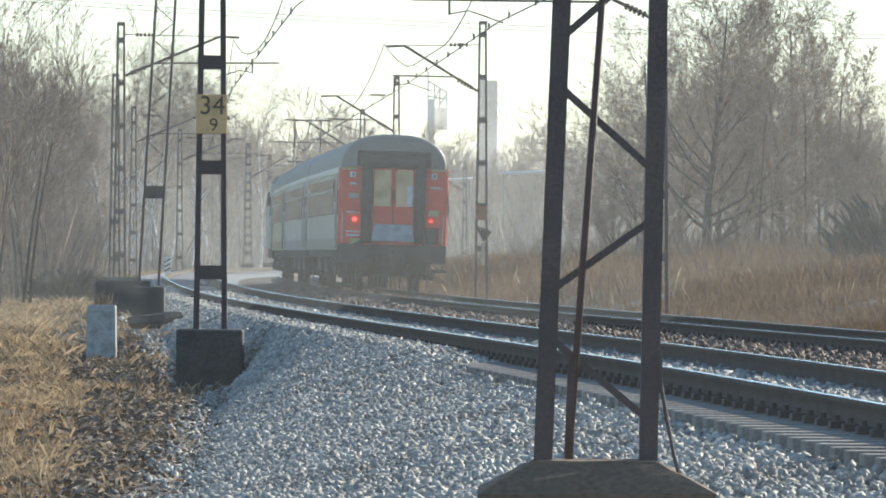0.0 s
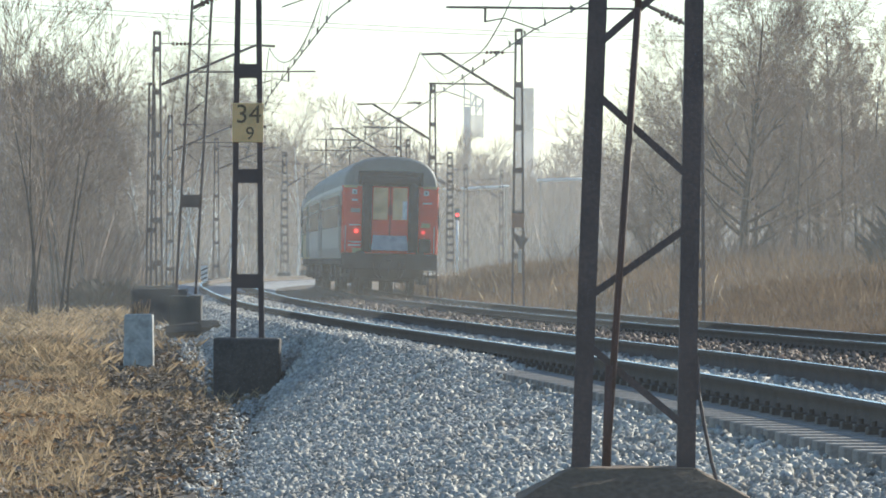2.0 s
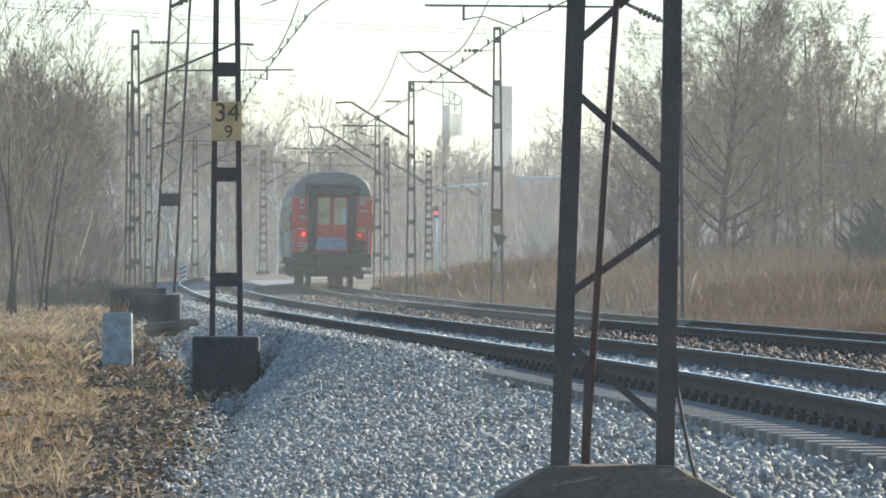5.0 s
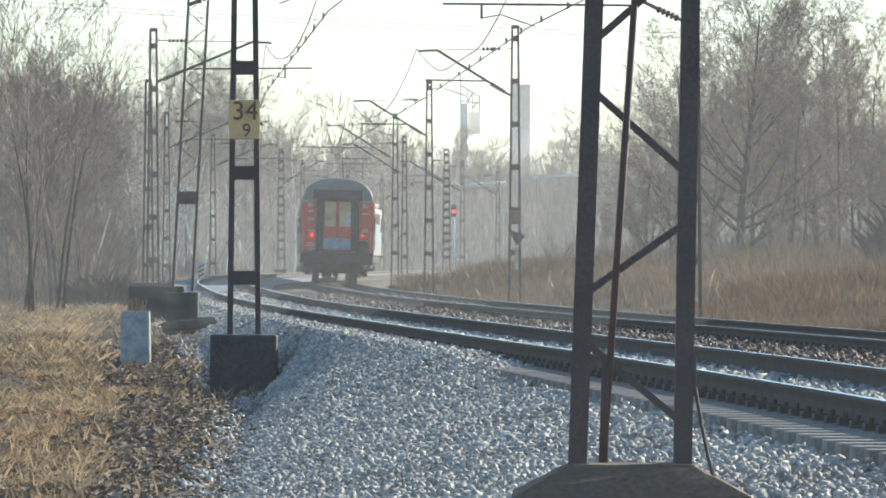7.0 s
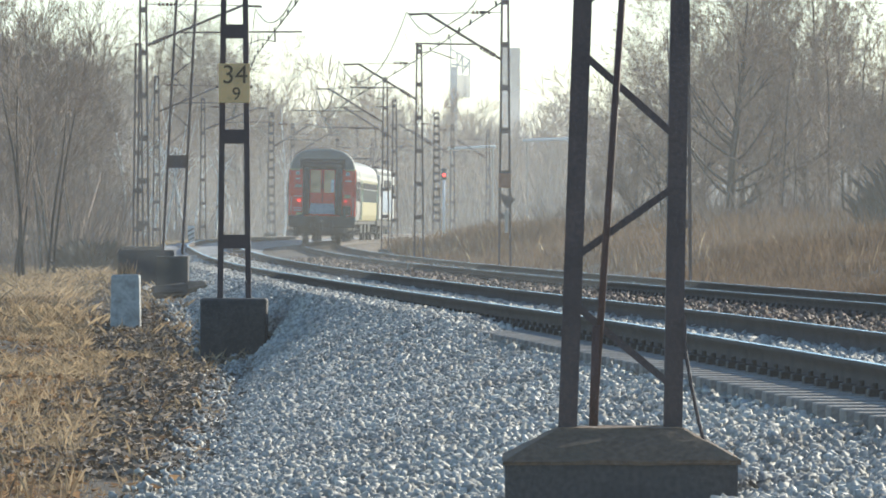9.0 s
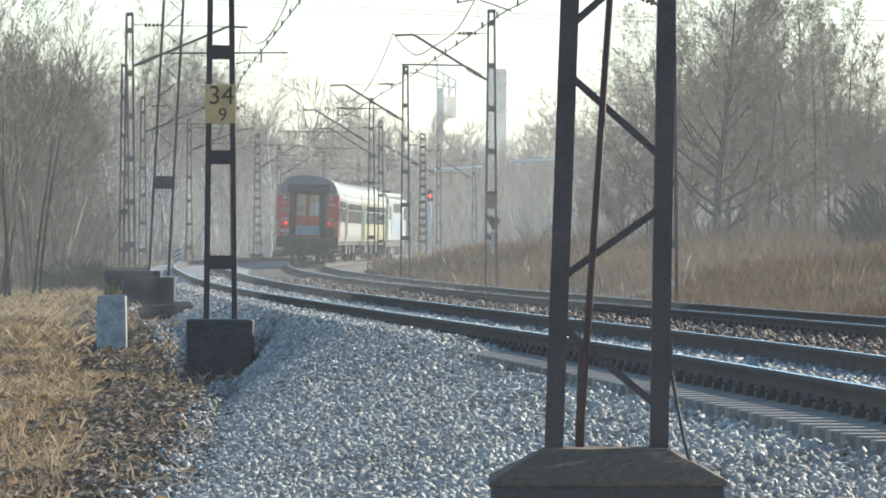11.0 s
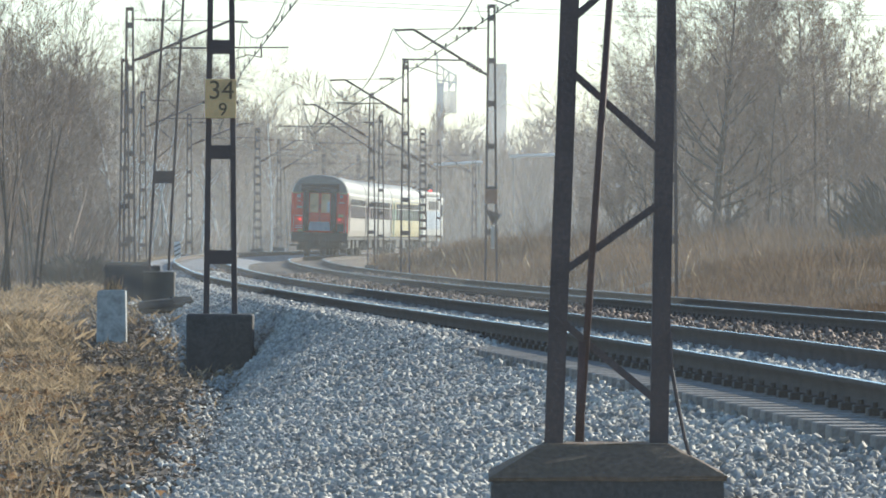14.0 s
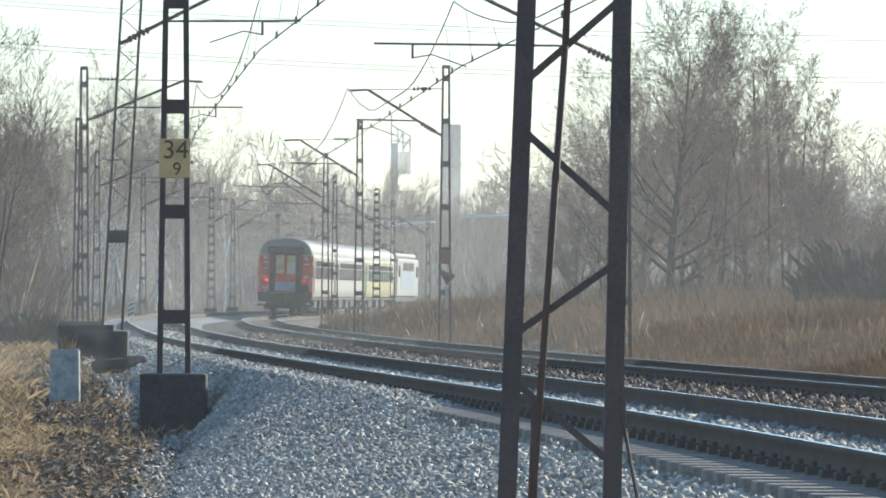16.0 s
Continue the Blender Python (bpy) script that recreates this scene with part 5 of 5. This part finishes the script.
def far_belt(rng, n):
    y = rng.uniform(338, 760, n)
    return rng.uniform(-0.155, 0.155, n) * y, y


def left_wood(rng, n):
    y = 84 * (330 / 84) ** rng.random(n)
    return y * rng.uniform(-0.155, np.interp(y, [84, 120, 200, 330], [-0.112, -0.104, -0.086, -0.05])), y


def right_wood(rng, n):
    y = 112 * (330 / 112) ** rng.random(n)
    return y * rng.uniform(np.interp(y, [112, 140, 180, 330], [0.062, 0.034, 0.022, 0.012]), 0.155), y


scrub("brushwood", 42000, far_belt, 3.0, 13.0, 0.10, TWIG, "hazy brushwood at the foot of the far woods", 51)
scrub("brushwood", 24000, left_wood, 0.5, 3.6, 0.013, TWIG, "tangled bare brushwood in the wood", 52)
scrub("brushwood", 30000, right_wood, 0.5, 3.0, 0.013, TWIG, "tangled bare brushwood under the trees", 53)


def right_fringe(rng, n):
    y = 84 * (150 / 84) ** rng.random(n)
    lo = np.interp(y, [84, 110, 150], [0.045, 0.028, 0.012])
    return y * (lo + (0.155 - lo) * rng.random(n)), y


scrub("tall_weeds", 24000, right_fringe, 0.4, 1.35, 0.011, REED, "tangle of tall brown weeds between grass and trees", 54)


def litter(name, n, sample, material, label, seed):
    """Dead leaves lying flat on the ground."""
    rng = np.random.default_rng(seed)
    x, y = sample(rng, n)
    z = ground_z(x, y) + rng.uniform(-0.01, 0.03, n)
    c = np.c_[x, y * DEPTH, z]
    v = c[:, None, :] + rng.normal(0, 1, (n, 4, 3)) * (0.035, 0.05, 0.018)
    return tagged(mesh_np(name, v.reshape(-1, 3), np.arange(n * 4).reshape(-1, 4), material), label, "leaf litter", kind="stuff")


litter("leaf_litter", 16000, left_field, LEAF, "brown dead leaves scattered on the ground", 41)


def bare_strip(rng, n):
    y = 26 * (75 / 26) ** rng.random(n)
    x = curve(y) + OFFSET[1] + toe(y) - 2.1 * rng.random(n) ** 1.1 + 0.15
    return x, y


litter("leaf_litter", 26000, bare_strip, LITTER_OLD, "rotting brown leaves and crumbs on the bare strip by the ballast", 43)

lg = thing("log", pose(-4.84, DEPTH * 59.6, float(ground_z(np.array(-4.84), np.array(59.6))) + 0.16, 0, 0, 8), "dark rotting log lying beside the ballast", "log")
bm = B()
bar(bm, (-0.5, 0, 0), (0.1, 0.05, 0.04), 0.22, 0.26, n=10)
bar(bm, (0.08, 0.05, 0.04), (0.42, 0.12, 0.1), 0.26, 0.2, n=10)
for v in bm.verts:
    v.co += Vector((random.uniform(-1, 1), random.uniform(-1, 1), random.uniform(-1, 1))) * 0.03
part("trunk", bm, BARK, lg)

def bush(x, y, rx, ry, h, n, seed, label):
    """A dense dark thicket of thin arching stems."""
    rng = np.random.default_rng(seed)
    a, r = rng.uniform(0, 2 * np.pi, n), np.sqrt(rng.random(n))
    px, py = np.cos(a) * r * rx, np.sin(a) * r * ry
    hh = h * (1 - 0.6 * r**2) * rng.uniform(0.25, 1.1, n) * (0.8 + 0.25 * np.sin(px * 4 + 1) * np.sin(py * 3))
    w = rng.uniform(0.006, 0.016, n)
    tx, ty = px * 0.06 + rng.normal(0, 0.32, n) * hh, py * 0.06 + rng.normal(0, 0.32, n) * hh
    v = np.stack([np.c_[px - w / 2, py, 0 * a - 0.2], np.c_[px + w / 2, py, 0 * a - 0.2], np.c_[px + tx * 0.4 + w / 2, py + ty * 0.4, hh * 0.6], np.c_[px + tx, py + ty, hh]], 1)
    i = np.arange(n)[:, None] * 4
    ob = thing("bush", pose(x, DEPTH * y, on_ground(x, y)), label, "bush")
    mesh_np("brush", v.reshape(-1, 3), np.concatenate([i + [0, 1, 2], i + [0, 2, 3]]), DARK_TWIG, ob)


DARK_TWIG = mat("dark_bramble", (0.07, 0.055, 0.045), (0.11, 0.085, 0.07), 0.85, 0, 0.5, 6, 0, per_island=0.3)
bush(at(-107, 84), 84.0, 0.7, 0.6, 1.15, 7000, 61, "dense dark bramble bush at the edge of the wood")
bush(at(-121, 92), 92.0, 0.8, 0.6, 0.9, 1500, 62, "low dark bramble bush at the edge of the wood")
bush(at(130, 98), 98.0, 1.5, 1.6, 2.3, 11000, 63, "tall dark bramble bush behind the dry grass")
bush(at(144, 94), 94.0, 1.3, 1.2, 1.7, 7000, 64, "dark bramble bush on the grassy bank")

# ---- haze imitated by flat translucent sheets, one behind the other ----
def veil(d, thick, low, high):
    bm = B()
    top = high + 1
    bm.faces.new([bm.verts.new(p) for p in ((-0.6 * d - 40, 0, -2), (1.8 * d + 60, 0, -2), (1.8 * d + 60, 0, top), (-0.6 * d - 40, 0, top))])
    ob = part("haze_sheet", bm, haze_mat("mist", thick, low, high))
    ob.location = (0, DEPTH * d, 0)
    tagged(ob, "thin translucent sheet standing in for haze", "mist", kind="stuff")


# the sheet at 9 is added only to lift the dark tones, like lens glare
for d, thick in ((9, 0.022), (58, 0.05), (82, 0.05), (140, 0.022), (195, 0.06), (290, 0.14)):
    veil(d, thick, 3.0, 15.0)
veil(640, 0.40, 14.0, 75.0)


# ---- movement ----
ARC_Y = np.linspace(40, 330, 2901)
ARC_S = np.concatenate([[0], np.cumsum(np.hypot(np.diff(curve(ARC_Y)), np.diff(ARC_Y * DEPTH)))])


def on_track(s):
    y = float(np.interp(s, ARC_S, ARC_Y))
    return Vector((centre(2, y), DEPTH * y, 0.0))


def tail_y(t):
    """How far along the tail of the train is, in metres ahead; it slows towards the red signal."""
    return np.interp(t, [0, 1.5, 3.5, 7, 9, 11.6, 13.5, 15, 16], [89.9, 99.5, 112.2, 135.0, 147.8, 162.2, 171.2, 177.6, 181.3])


def motions():
    ts = [0.5 * k for k in range(33)]
    raw = np.array([float(tail_y(t)) for t in ts])
    fit = np.polyval(np.polyfit(ts, raw, 4), ts)
    front = {TAIL: (0.0, 3.2, 21.0), SECOND: (24.6, 3.2, 21.0), THIRD: (49.2, 3.2, 21.0), ENGINE: (73.8, 3.5, 12.5)}
    for car, (start, a, b) in front.items():
        rows = []
        for t, y in zip(ts, fit):
            s = float(np.interp(y, ARC_Y, ARC_S)) + start
            p, q = on_track(s + a), on_track(s + b)
            d = (q - p).normalized()
            o = p - d * a
            yaw = math.degrees(-math.atan2(d.x, d.y))
            rows.append((t, pose(o.x, o.y, 0.0, 0, 1.2, yaw)))
        walk(car, rows)


motions()
